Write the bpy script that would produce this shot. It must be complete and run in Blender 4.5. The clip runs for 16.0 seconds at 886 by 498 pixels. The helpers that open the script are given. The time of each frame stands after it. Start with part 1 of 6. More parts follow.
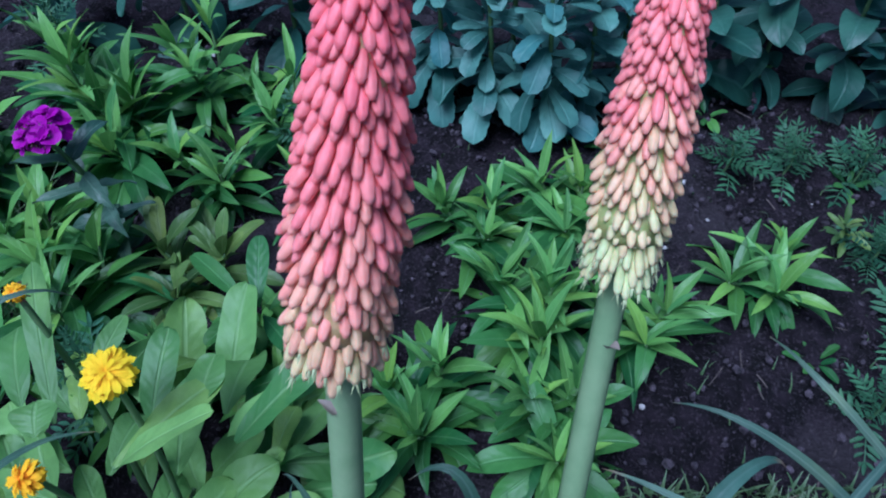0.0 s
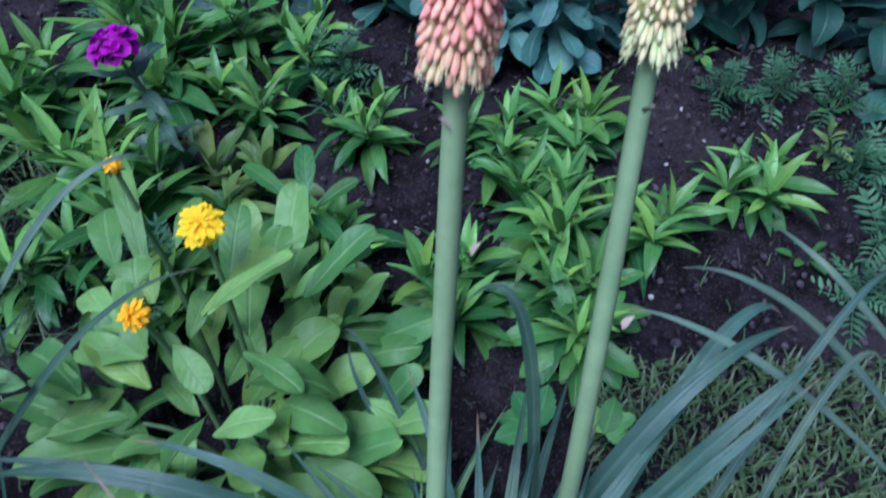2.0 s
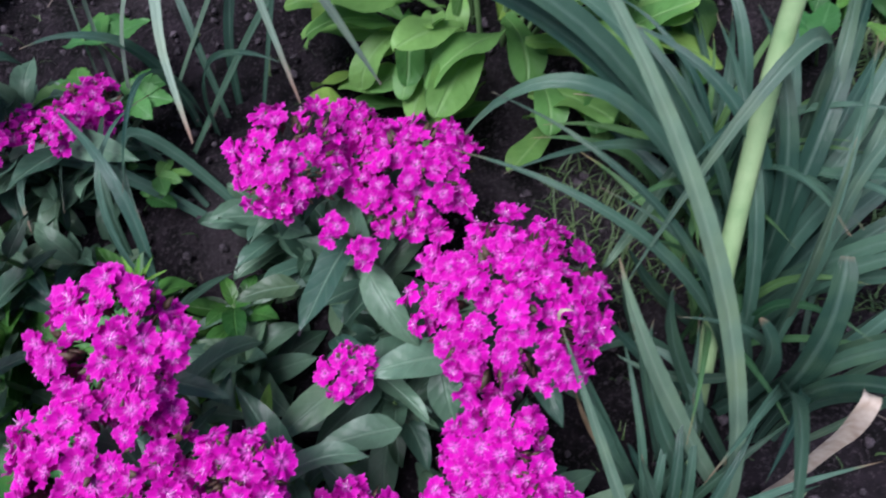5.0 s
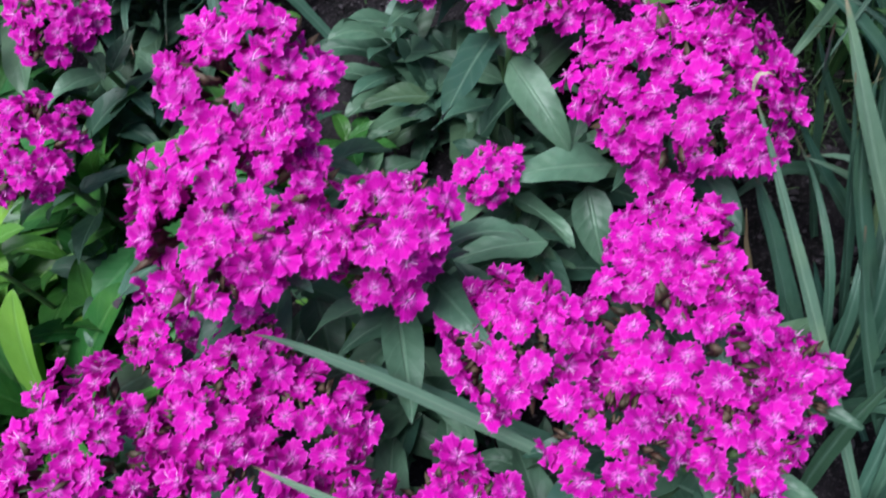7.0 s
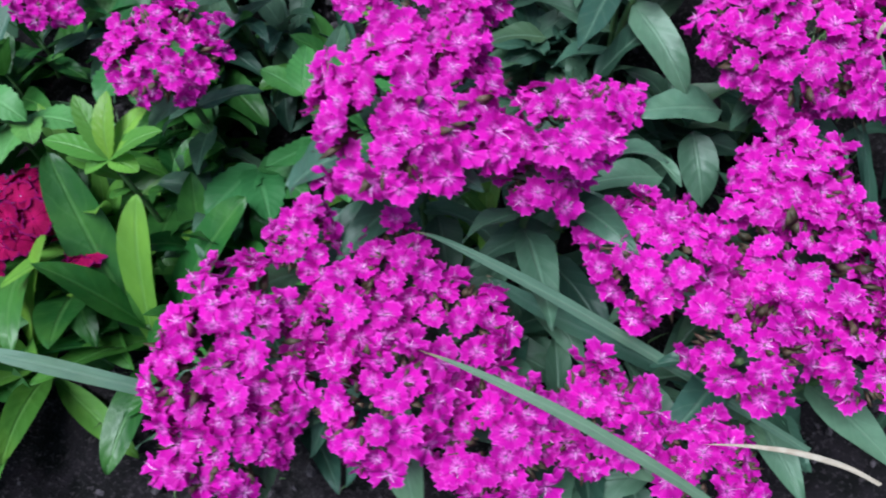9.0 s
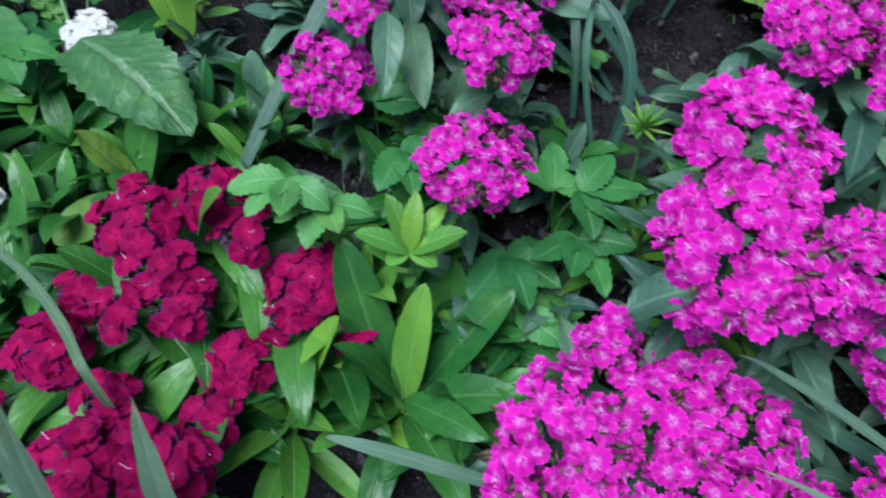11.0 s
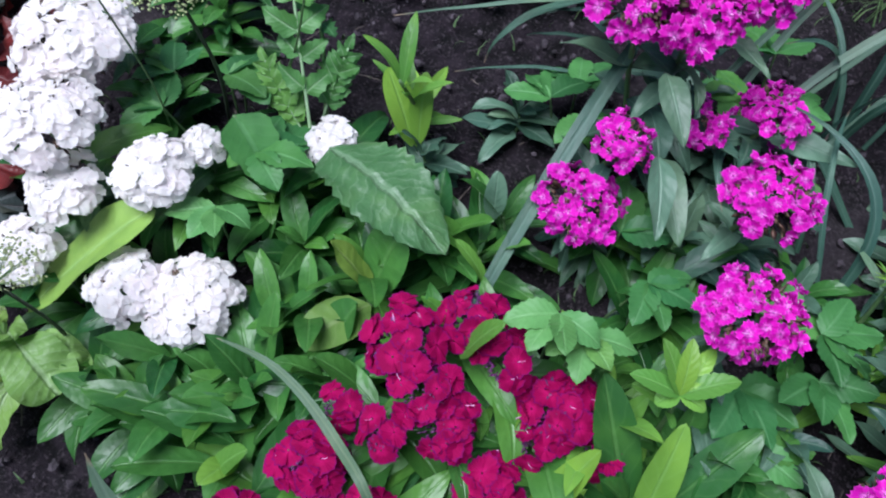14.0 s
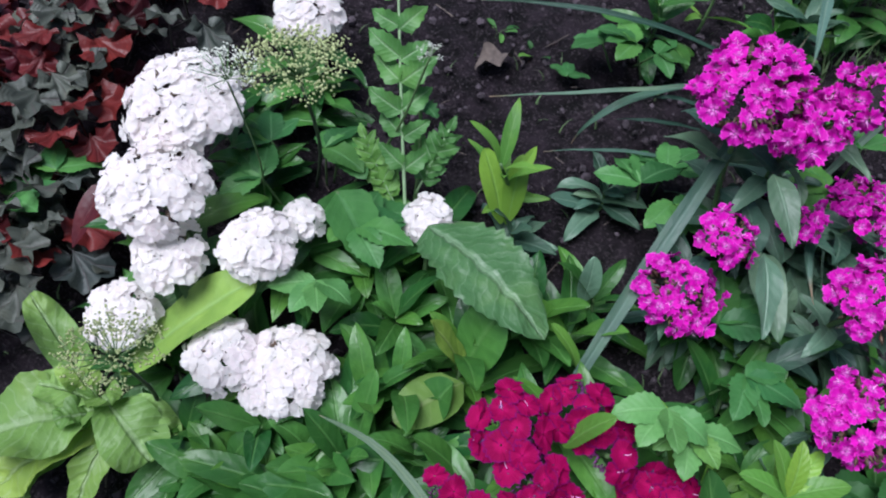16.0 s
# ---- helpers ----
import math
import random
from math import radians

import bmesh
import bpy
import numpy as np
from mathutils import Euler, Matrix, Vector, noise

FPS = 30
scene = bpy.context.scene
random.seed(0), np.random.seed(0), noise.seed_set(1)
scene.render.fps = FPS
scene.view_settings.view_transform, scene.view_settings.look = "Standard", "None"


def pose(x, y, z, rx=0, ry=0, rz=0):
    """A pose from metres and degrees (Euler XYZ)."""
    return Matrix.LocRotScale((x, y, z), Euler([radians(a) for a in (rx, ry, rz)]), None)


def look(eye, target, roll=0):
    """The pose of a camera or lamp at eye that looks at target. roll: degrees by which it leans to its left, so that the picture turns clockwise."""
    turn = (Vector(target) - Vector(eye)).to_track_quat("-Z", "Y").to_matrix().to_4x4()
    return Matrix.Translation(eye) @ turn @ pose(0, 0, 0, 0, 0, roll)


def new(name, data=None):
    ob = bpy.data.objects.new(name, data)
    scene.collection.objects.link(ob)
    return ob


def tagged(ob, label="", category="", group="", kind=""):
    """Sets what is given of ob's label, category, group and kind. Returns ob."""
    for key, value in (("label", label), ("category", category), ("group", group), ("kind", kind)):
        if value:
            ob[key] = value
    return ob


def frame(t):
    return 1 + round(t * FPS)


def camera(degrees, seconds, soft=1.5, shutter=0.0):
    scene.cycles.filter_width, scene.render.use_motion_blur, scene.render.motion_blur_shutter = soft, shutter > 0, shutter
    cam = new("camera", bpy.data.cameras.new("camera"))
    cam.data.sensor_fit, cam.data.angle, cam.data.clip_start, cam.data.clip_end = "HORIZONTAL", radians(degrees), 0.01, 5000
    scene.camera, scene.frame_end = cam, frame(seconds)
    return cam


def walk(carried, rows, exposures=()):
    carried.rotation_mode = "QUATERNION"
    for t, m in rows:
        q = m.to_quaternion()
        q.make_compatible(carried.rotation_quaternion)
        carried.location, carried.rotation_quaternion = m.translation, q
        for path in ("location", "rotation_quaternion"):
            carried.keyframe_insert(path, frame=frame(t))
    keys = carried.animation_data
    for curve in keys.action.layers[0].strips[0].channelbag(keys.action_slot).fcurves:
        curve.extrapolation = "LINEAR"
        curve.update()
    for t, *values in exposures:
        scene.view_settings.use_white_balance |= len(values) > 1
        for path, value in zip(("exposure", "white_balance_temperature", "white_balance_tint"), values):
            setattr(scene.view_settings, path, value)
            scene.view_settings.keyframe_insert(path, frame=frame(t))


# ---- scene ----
cam = camera(63.0, 16.0, soft=2.0, shutter=0.5)
PATH = [
    (0, (0.0115, -0.0198, 0.6721), (-0.0118, 0.6648, -0.0564), -4.71),
    (0.5, (0.0035, -0.0422, 0.6801), (-0.0045, 0.6444, -0.0470), -4.02),
    (1, (-0.0073, -0.0682, 0.6881), (-0.0062, 0.6211, -0.0365), -3.74),
    (1.5, (-0.0217, -0.1023, 0.6832), (-0.0188, 0.5871, -0.0412), -4.11),
    (2, (-0.0346, -0.1449, 0.6610), (-0.0438, 0.5400, -0.0675), -5.22),
    (2.5, (-0.0531, -0.1765, 0.6349), (-0.0772, 0.4855, -0.1141), -6.17),
    (3, (-0.0713, -0.1990, 0.6213), (-0.1275, 0.4303, -0.1539), -7.68),
    (3.5, (-0.1122, -0.2335, 0.5793), (-0.1882, 0.3679, -0.2159), -8.63),
    (4, (-0.1554, -0.2637, 0.5546), (-0.2422, 0.2730, -0.2847), -9.28),
    (4.2, (-0.1698, -0.2775, 0.5463), (-0.2579, 0.2516, -0.2976), -8.86),
    (6.3, (-0.2529, -0.3806, 0.4111), (-0.4288, 0.1906, -0.3906), -11.90),
    (6.5, (-0.2631, -0.3922, 0.4011), (-0.4352, 0.1798, -0.4009), -11.47),
    (7, (-0.2840, -0.4199, 0.3744), (-0.4495, 0.1555, -0.4265), -10.52),
    (7.5, (-0.2984, -0.4388, 0.3614), (-0.4571, 0.1364, -0.4411), -9.29),
    (8, (-0.3082, -0.4549, 0.3555), (-0.4616, 0.1210, -0.4475), -7.92),
    (8.2, (-0.3173, -0.4634, 0.3522), (-0.4635, 0.1207, -0.4462), -6.89),
    (10.3, (-0.5068, -0.4923, 0.4202), (-0.5861, 0.0921, -0.3874), 1.51),
    (10.5, (-0.5263, -0.4927, 0.4257), (-0.6066, 0.0953, -0.3792), 1.81),
    (11, (-0.5770, -0.4898, 0.4433), (-0.6589, 0.0995, -0.3604), 2.70),
    (11.5, (-0.6303, -0.4912, 0.4545), (-0.7051, 0.1120, -0.3396), 4.39),
    (12, (-0.6616, -0.4876, 0.4627), (-0.7600, 0.1237, -0.3225), 3.64),
    (12.5, (-0.6976, -0.4840, 0.4748), (-0.7974, 0.1286, -0.3093), 4.25),
    (13, (-0.7253, -0.4794, 0.4851), (-0.8284, 0.1301, -0.3009), 4.46),
    (13.5, (-0.7462, -0.4782, 0.4901), (-0.8522, 0.1319, -0.2951), 4.66),
    (14, (-0.7686, -0.4804, 0.4949), (-0.8743, 0.1367, -0.2849), 5.19),
    (14.5, (-0.7914, -0.4794, 0.5019), (-0.9022, 0.1488, -0.2683), 5.58),
    (15, (-0.8180, -0.4744, 0.5116), (-0.9288, 0.1587, -0.2545), 6.17),
    (15.5, (-0.8394, -0.4742, 0.5179), (-0.9528, 0.1675, -0.2406), 6.68),
    (16, (-0.8542, -0.4774, 0.5222), (-0.9744, 0.1728, -0.2280), 6.91),
]
walk(cam, [(t, look(eye, target, roll)) for t, eye, target, roll in PATH],
     ((0, 0.34, 4540, 18), (0.5, 0.33, 4540, 17), (1.5, 0.44, 4720, 21), (2.5, 0.6, 4950, 25), (3.5, 0.74, 6000, 29), (4.2, 0.72, 5850, 26), (6.3, 0.78, 5700, 9), (8.2, 0.74, 5550, 4), (10.5, 0.7, 5300, -2), (12, 0.74, 5400, 2), (14, 0.78, 5500, 13), (16, 0.62, 5650, 14)))
SKY, SUN = 0.048, 3.5

# ---- light ----
world = bpy.data.worlds.new("sky")
scene.world = world
world.use_nodes = True
wn = world.node_tree
sky = wn.nodes.new("ShaderNodeTexSky")
sky.sky_type, sky.sun_disc = "NISHITA", False
sky.sun_elevation, sky.sun_rotation = radians(66), radians(216)
sky.dust_density = 3.0
wn.links.new(sky.outputs["Color"], wn.nodes["Background"].inputs["Color"])
wn.nodes["Background"].inputs["Strength"].default_value = SKY
sun = new("sun", bpy.data.lights.new("sun", "SUN"))
sun.data.energy, sun.data.angle, sun.data.color = SUN, radians(36), (1.0, 0.97, 0.93)
sun.matrix_world = look((0, 0, 3), (0.22, 0.3, 2.1))


# ---- materials ----
def node(nt, kind, **inputs):
    n = nt.nodes.new("ShaderNode" + kind)
    for key, value in inputs.items():
        n.inputs[key.replace("_", " ")].default_value = value
    return n


def mixed(nt, a, b, fac, blend="MIX"):
    """Mix two colours; each may be a socket or a tuple, fac a socket or a number."""
    m = nt.nodes.new("ShaderNodeMix")
    m.data_type, m.blend_type = "RGBA", blend
    for socket, value in ((m.inputs[6], a), (m.inputs[7], b), (m.inputs[0], fac)):
        if isinstance(value, bpy.types.NodeSocket):
            nt.links.new(value, socket)
        elif isinstance(value, tuple):
            socket.default_value = (*value, 1)
        else:
            socket.default_value = value
    return m.outputs[2]


def mathed(nt, op, a, b=0.0, c=0.0):
    m = nt.nodes.new("ShaderNodeMath")
    m.operation = op
    for socket, value in zip(m.inputs, (a, b, c)):
        if isinstance(value, bpy.types.NodeSocket):
            nt.links.new(value, socket)
        else:
            socket.default_value = value
    return m.outputs[0]


def ranged(nt, value, a, b, c=0.0, d=1.0):
    m = nt.nodes.new("ShaderNodeMapRange")
    nt.links.new(value, m.inputs[0])
    for socket, v in zip(m.inputs[1:5], (a, b, c, d)):
        socket.default_value = v
    return m.outputs[0]


def noised(nt, scale, detail=3.0, rough=0.6):
    tc = nt.nodes.new("ShaderNodeTexCoord")
    n = node(nt, "TexNoise", Scale=scale, Detail=detail, Roughness=rough)
    nt.links.new(tc.outputs["Object"], n.inputs["Vector"])
    return n.outputs["Fac"]


def blank(name):
    m = bpy.data.materials.new(name)
    m.use_nodes = True
    return m, m.node_tree, m.node_tree.nodes["Principled BSDF"]


def bumped(nt, bsdf, height, strength, distance):
    b = node(nt, "Bump", Strength=strength, Distance=distance)
    nt.links.new(height, b.inputs["Height"])
    nt.links.new(b.outputs["Normal"], bsdf.inputs["Normal"])


def leaf_material(name, dark, light, rib, rough=0.45, veins=9.0, vein_bump=0.5, translucent=0.16, blotch=0.45, vein_show=0.1, parallel=False, tip=None, gloss=0.32, young=0.55):
    """A leaf skin: midrib, side veins, mottling and some light through the blade. UV: u along the leaf, v across it (0.5 is the midrib)."""
    m, nt, bsdf = blank(name)
    dark, light, rib = (tuple(0.84 * c for c in col) for col in (dark, light, rib))
    uv = nt.nodes.new("ShaderNodeTexCoord")
    sep = nt.nodes.new("ShaderNodeSeparateXYZ")
    nt.links.new(uv.outputs["UV"], sep.inputs[0])
    u, v = sep.outputs[0], sep.outputs[1]
    side = mathed(nt, "ABSOLUTE", mathed(nt, "MULTIPLY_ADD", v, 2.0, -1.0))
    info = nt.nodes.new("ShaderNodeObjectInfo")
    base = mixed(nt, tuple(c * 0.62 for c in dark), tuple(c * 1.05 for c in light), info.outputs["Random"])
    other = mathed(nt, "FRACT", mathed(nt, "MULTIPLY", info.outputs["Random"], 17.3))
    base = mixed(nt, base, (light[0] * 1.55, light[1] * 1.22, light[2] * 0.7), mathed(nt, "MULTIPLY", ranged(nt, other, 0.7, 1.0), young))
    base = mixed(nt, base, (dark[0] * 0.8, dark[1] * 0.95, dark[2] * 1.25), mathed(nt, "MULTIPLY", ranged(nt, other, 0.3, 0.0), 0.6))
    spots = ranged(nt, noised(nt, 55.0, 4.0), 0.35, 0.68)
    base = mixed(nt, base, tuple(c * 0.62 for c in dark), mathed(nt, "MULTIPLY", spots, blotch))
    pale = ranged(nt, noised(nt, 18.0, 2.0), 0.5, 0.75)
    base = mixed(nt, base, (light[0] * 1.5, light[1] * 1.25, light[2] * 0.9), mathed(nt, "MULTIPLY", pale, 0.4))
    if parallel:
        wave = mathed(nt, "SINE", mathed(nt, "MULTIPLY", v, 70.0))
    else:
        wave = mathed(nt, "SINE", mathed(nt, "MULTIPLY", mathed(nt, "ADD", mathed(nt, "SUBTRACT", u, mathed(nt, "MULTIPLY", side, 0.2)), mathed(nt, "MULTIPLY", noised(nt, 60.0, 1.0), 0.12)), veins * 6.283))
    vein = ranged(nt, wave, 0.86, 1.0)
    base = mixed(nt, base, rib, mathed(nt, "MULTIPLY", vein, vein_show))
    mid = ranged(nt, side, 0.045 if not parallel else 0.09, 0.13 if not parallel else 0.3, 1.0, 0.0)
    base = mixed(nt, base, rib, mathed(nt, "MULTIPLY", mid, 0.28 if not parallel else 0.22))
    if tip:
        worn = mathed(nt, "ADD", u, mathed(nt, "MULTIPLY", info.outputs["Random"], 0.1))
        base = mixed(nt, base, tip, ranged(nt, worn, 0.985, 1.06))
    nt.links.new(base, bsdf.inputs["Base Color"])
    bsdf.inputs["Roughness"].default_value = rough
    bsdf.inputs["Specular IOR Level"].default_value = gloss
    height = mathed(nt, "ADD", mathed(nt, "MULTIPLY", mid, -0.9), mathed(nt, "ADD", mathed(nt, "MULTIPLY", wave, 0.1), mathed(nt, "MULTIPLY", noised(nt, 140.0, 2.0), 0.7)))
    bumped(nt, bsdf, height, vein_bump, 0.0016)
    tr = nt.nodes.new("ShaderNodeBsdfTranslucent")
    nt.links.new(mixed(nt, base, tuple(min(1.0, c * 1.6) for c in light), 0.5), tr.inputs["Color"])
    mix = node(nt, "MixShader")
    mix.inputs[0].default_value = translucent
    nt.links.new(bsdf.outputs[0], mix.inputs[1])
    nt.links.new(tr.outputs[0], mix.inputs[2])
    nt.links.new(mix.outputs[0], nt.nodes["Material Output"].inputs["Surface"])
    return m


def petal_material(name, inner, ring, outer, rim, rough=0.55, translucent=0.3, spread=0.25, marks=False, blush=None, gloss=0.15):
    """Petals whose colour runs from the eye (u = 0) to the rim (u = 1). marks: a pale eye with a ring of dark dashes."""
    m, nt, bsdf = blank(name)
    uv = nt.nodes.new("ShaderNodeTexCoord")
    sep = nt.nodes.new("ShaderNodeSeparateXYZ")
    nt.links.new(uv.outputs["UV"], sep.inputs[0])
    u, v = sep.outputs[0], sep.outputs[1]
    info = nt.nodes.new("ShaderNodeObjectInfo")
    grain = noised(nt, 420.0, 2.0)
    uj = mathed(nt, "ADD", u, mathed(nt, "MULTIPLY_ADD", grain, 0.22, -0.11))
    ribs = mathed(nt, "SINE", mathed(nt, "MULTIPLY", v, 40.0))
    deep = mixed(nt, outer, tuple(x * 0.45 for x in outer), mathed(nt, "MULTIPLY", info.outputs["Random"], spread))
    if blush:
        deep = mixed(nt, deep, blush, mathed(nt, "MULTIPLY", ranged(nt, info.outputs["Random"], 0.4, 1.0), 0.8))
    deep = mixed(nt, deep, tuple(x * 0.6 for x in outer), mathed(nt, "MULTIPLY", ranged(nt, ribs, 0.2, 1.0), 0.12))
    if marks:
        rays = ranged(nt, mathed(nt, "ADD", mathed(nt, "SINE", mathed(nt, "MULTIPLY_ADD", v, 25.0, 1.0)), mathed(nt, "MULTIPLY", grain, 1.2)), -0.2, 1.4)
        eye = ranged(nt, uj, 0.28, 0.48, 1.0, 0.0)
        c = mixed(nt, deep, inner, mathed(nt, "MULTIPLY", eye, mathed(nt, "MULTIPLY_ADD", rays, 0.55, 0.15)))
        band = mathed(nt, "MULTIPLY", ranged(nt, uj, 0.26, 0.34), ranged(nt, uj, 0.42, 0.5, 1.0, 0.0))
        dash = ranged(nt, mathed(nt, "SINE", mathed(nt, "MULTIPLY_ADD", v, 19.0, 0.6)), 0.1, 0.6)
        c = mixed(nt, c, ring, mathed(nt, "MULTIPLY", mathed(nt, "MULTIPLY", band, dash), 0.75))
        c = mixed(nt, c, ring, mathed(nt, "MULTIPLY", ranged(nt, u, 0.1, 0.18, 1.0, 0.0), 0.6))
    else:
        c = mixed(nt, inner, ring, ranged(nt, uj, 0.14, 0.26))
        c = mixed(nt, c, deep, ranged(nt, uj, 0.28, 0.5))
    c = mixed(nt, c, rim, mathed(nt, "MULTIPLY", ranged(nt, uj, 0.84, 1.0), 0.85))
    nt.links.new(c, bsdf.inputs["Base Color"])
    bsdf.inputs["Roughness"].default_value = rough
    bsdf.inputs["Specular IOR Level"].default_value = gloss
    bumped(nt, bsdf, ribs, 0.18, 0.0006)
    tr = nt.nodes.new("ShaderNodeBsdfTranslucent")
    nt.links.new(c, tr.inputs["Color"])
    mix = node(nt, "MixShader")
    mix.inputs[0].default_value = translucent
    nt.links.new(bsdf.outputs[0], mix.inputs[1])
    nt.links.new(tr.outputs[0], mix.inputs[2])
    nt.links.new(mix.outputs[0], nt.nodes["Material Output"].inputs["Surface"])
    return m


def tube_material(name, base, end, rough=0.55):
    """A torch lily tube, from its root (u = 0) to its mouth (u = 1)."""
    m, nt, bsdf = blank(name)
    uv = nt.nodes.new("ShaderNodeTexCoord")
    sep = nt.nodes.new("ShaderNodeSeparateXYZ")
    nt.links.new(uv.outputs["UV"], sep.inputs[0])
    info = nt.nodes.new("ShaderNodeObjectInfo")
    c = mixed(nt, base, end, ranged(nt, sep.outputs[0], 0.45, 1.0))
    c = mixed(nt, c, tuple(x * 0.7 for x in base), mathed(nt, "MULTIPLY", info.outputs["Random"], 0.2))
    c = mixed(nt, c, tuple(min(1, x * 1.2) for x in end), mathed(nt, "MULTIPLY", ranged(nt, noised(nt, 300.0), 0.45, 0.7), 0.35))
    nt.links.new(c, bsdf.inputs["Base Color"])
    bsdf.inputs["Roughness"].default_value = rough
    bsdf.inputs["Subsurface Weight"].default_value = 0.45
    bsdf.inputs["Subsurface Radius"].default_value = (0.006, 0.0025, 0.002)
    bumped(nt, bsdf, mathed(nt, "SINE", mathed(nt, "MULTIPLY", sep.outputs[1], 37.7)), 0.12, 0.0004)
    return m


def plain_material(name, a, b, scale=60.0, rough=0.6, bump=0.4, distance=0.001):
    m, nt, bsdf = blank(name)
    f = noised(nt, scale, 5.0)
    info = nt.nodes.new("ShaderNodeObjectInfo")
    c = mixed(nt, a, b, ranged(nt, f, 0.3, 0.7))
    c = mixed(nt, c, tuple(x * 0.6 for x in a), mathed(nt, "MULTIPLY", info.outputs["Random"], 0.4))
    nt.links.new(c, bsdf.inputs["Base Color"])
    bsdf.inputs["Roughness"].default_value = rough
    bumped(nt, bsdf, noised(nt, scale * 3, 4.0), bump, distance)
    return m


def soil_material():
    m, nt, bsdf = blank("soil")
    fine, mid, wide = noised(nt, 260.0, 8.0, 0.7), noised(nt, 38.0, 6.0), noised(nt, 5.0, 3.0)
    c = mixed(nt, (0.003, 0.002, 0.003), (0.031, 0.021, 0.03), ranged(nt, mid, 0.4, 0.64))
    c = mixed(nt, c, (0.11, 0.084, 0.098), mathed(nt, "MULTIPLY", ranged(nt, fine, 0.54, 0.64), 0.8))
    c = mixed(nt, c, (0.085, 0.07, 0.078), mathed(nt, "MULTIPLY", ranged(nt, mathed(nt, "ADD", wide, mathed(nt, "MULTIPLY_ADD", fine, 0.5, -0.25)), 0.52, 0.66), 0.55))
    nt.links.new(c, bsdf.inputs["Base Color"])
    bsdf.inputs["Roughness"].default_value = 0.92
    bsdf.inputs["Specular IOR Level"].default_value = 0.25
    bumped(nt, bsdf, mathed(nt, "ADD", fine, mathed(nt, "MULTIPLY", mid, 2.0)), 1.0, 0.014)
    return m


SOIL = soil_material()
CLOD = plain_material("clod", (0.009, 0.007, 0.009), (0.1, 0.078, 0.094), 120.0, 0.95, 0.8, 0.003)
STONE = plain_material("stone", (0.2975, 0.2805, 0.2635), (0.51, 0.4845, 0.459), 80.0, 0.8)
BLADE = leaf_material("strap_leaf", (0.028, 0.085, 0.055), (0.088, 0.182, 0.128), (0.18, 0.28, 0.22), 0.4, parallel=True, translucent=0.14, blotch=0.35, tip=(0.27, 0.19, 0.12), gloss=0.45, young=0.2)
PALE_BLADE = leaf_material("pale_strap_leaf", (0.085, 0.175, 0.12), (0.165, 0.27, 0.185), (0.3, 0.4, 0.3), 0.45, parallel=True, translucent=0.15, blotch=0.3, tip=(0.33, 0.24, 0.16), gloss=0.4, young=0.2)
SILVER_BLADE = leaf_material("silver_strap_leaf", (0.18, 0.28, 0.22), (0.27, 0.38, 0.29), (0.36, 0.46, 0.36), 0.45, parallel=True, translucent=0.2, blotch=0.2, tip=(0.36, 0.24, 0.18), gloss=0.45, young=0.0)
FRESH_BLADE = leaf_material("fresh_strap_leaf", (0.04, 0.13, 0.05), (0.11, 0.25, 0.1), (0.18, 0.32, 0.18), 0.4, parallel=True, translucent=0.25, blotch=0.3, tip=(0.3, 0.24, 0.12), gloss=0.45)
OLIVE_BLADE = leaf_material("olive_strap_leaf", (0.14, 0.22, 0.11), (0.24, 0.33, 0.17), (0.36, 0.44, 0.26), 0.45, parallel=True, translucent=0.2, blotch=0.3, tip=(0.36, 0.27, 0.18), gloss=0.4, young=0.0)
DRY = plain_material("dry_leaf", (0.255, 0.17, 0.0935), (0.408, 0.306, 0.187), 90.0, 0.8)
SPOON = leaf_material("marigold_leaf", (0.11, 0.28, 0.06), (0.24, 0.45, 0.12), (0.34, 0.54, 0.22), 0.48, veins=7.0, vein_show=0.06, translucent=0.22, blotch=0.35)
LANCE = leaf_material("lance_leaf", (0.038, 0.15, 0.036), (0.115, 0.3, 0.062), (0.18, 0.39, 0.14), 0.42, veins=6.0, blotch=0.3, translucent=0.24)
LIME = leaf_material("lime_leaf", (0.12, 0.31, 0.045), (0.22, 0.45, 0.07), (0.28, 0.52, 0.15), 0.42, veins=7.0, blotch=0.2, translucent=0.26)
BRONZE = leaf_material("bronze_leaf", (0.085, 0.19, 0.045), (0.19, 0.3, 0.07), (0.28, 0.36, 0.16), 0.45, veins=6.0, translucent=0.22)
SPOTTED = leaf_material("spotted_leaf", (0.13, 0.25, 0.045), (0.2, 0.35, 0.075), (0.36, 0.42, 0.2), 0.45, veins=6.0, translucent=0.25, blotch=0.5)
PINK_LEAF = leaf_material("sweet_william_leaf", (0.052, 0.125, 0.078), (0.155, 0.275, 0.175), (0.27, 0.42, 0.29), 0.45, veins=6.0, translucent=0.2, blotch=0.45, gloss=0.45, young=0.25)
GLOSSY = leaf_material("green_lance_leaf", (0.026, 0.12, 0.024), (0.088, 0.25, 0.046), (0.17, 0.36, 0.1), 0.38, veins=6.0, translucent=0.2, gloss=0.42)
ELDER = leaf_material("ground_elder_leaf", (0.045, 0.175, 0.045), (0.105, 0.3, 0.075), (0.18, 0.39, 0.161), 0.5, veins=8.0, vein_bump=0.35, translucent=0.2)
JAGGED = leaf_material("jagged_leaf", (0.08, 0.26, 0.06), (0.16, 0.39, 0.1), (0.5, 0.66, 0.42), 0.45, veins=8.0, translucent=0.28)
SAGE = leaf_material("stonecrop_leaf", (0.08, 0.22, 0.175), (0.15, 0.33, 0.255), (0.22, 0.42, 0.34), 0.5, veins=5.0, translucent=0.15, young=0.0)
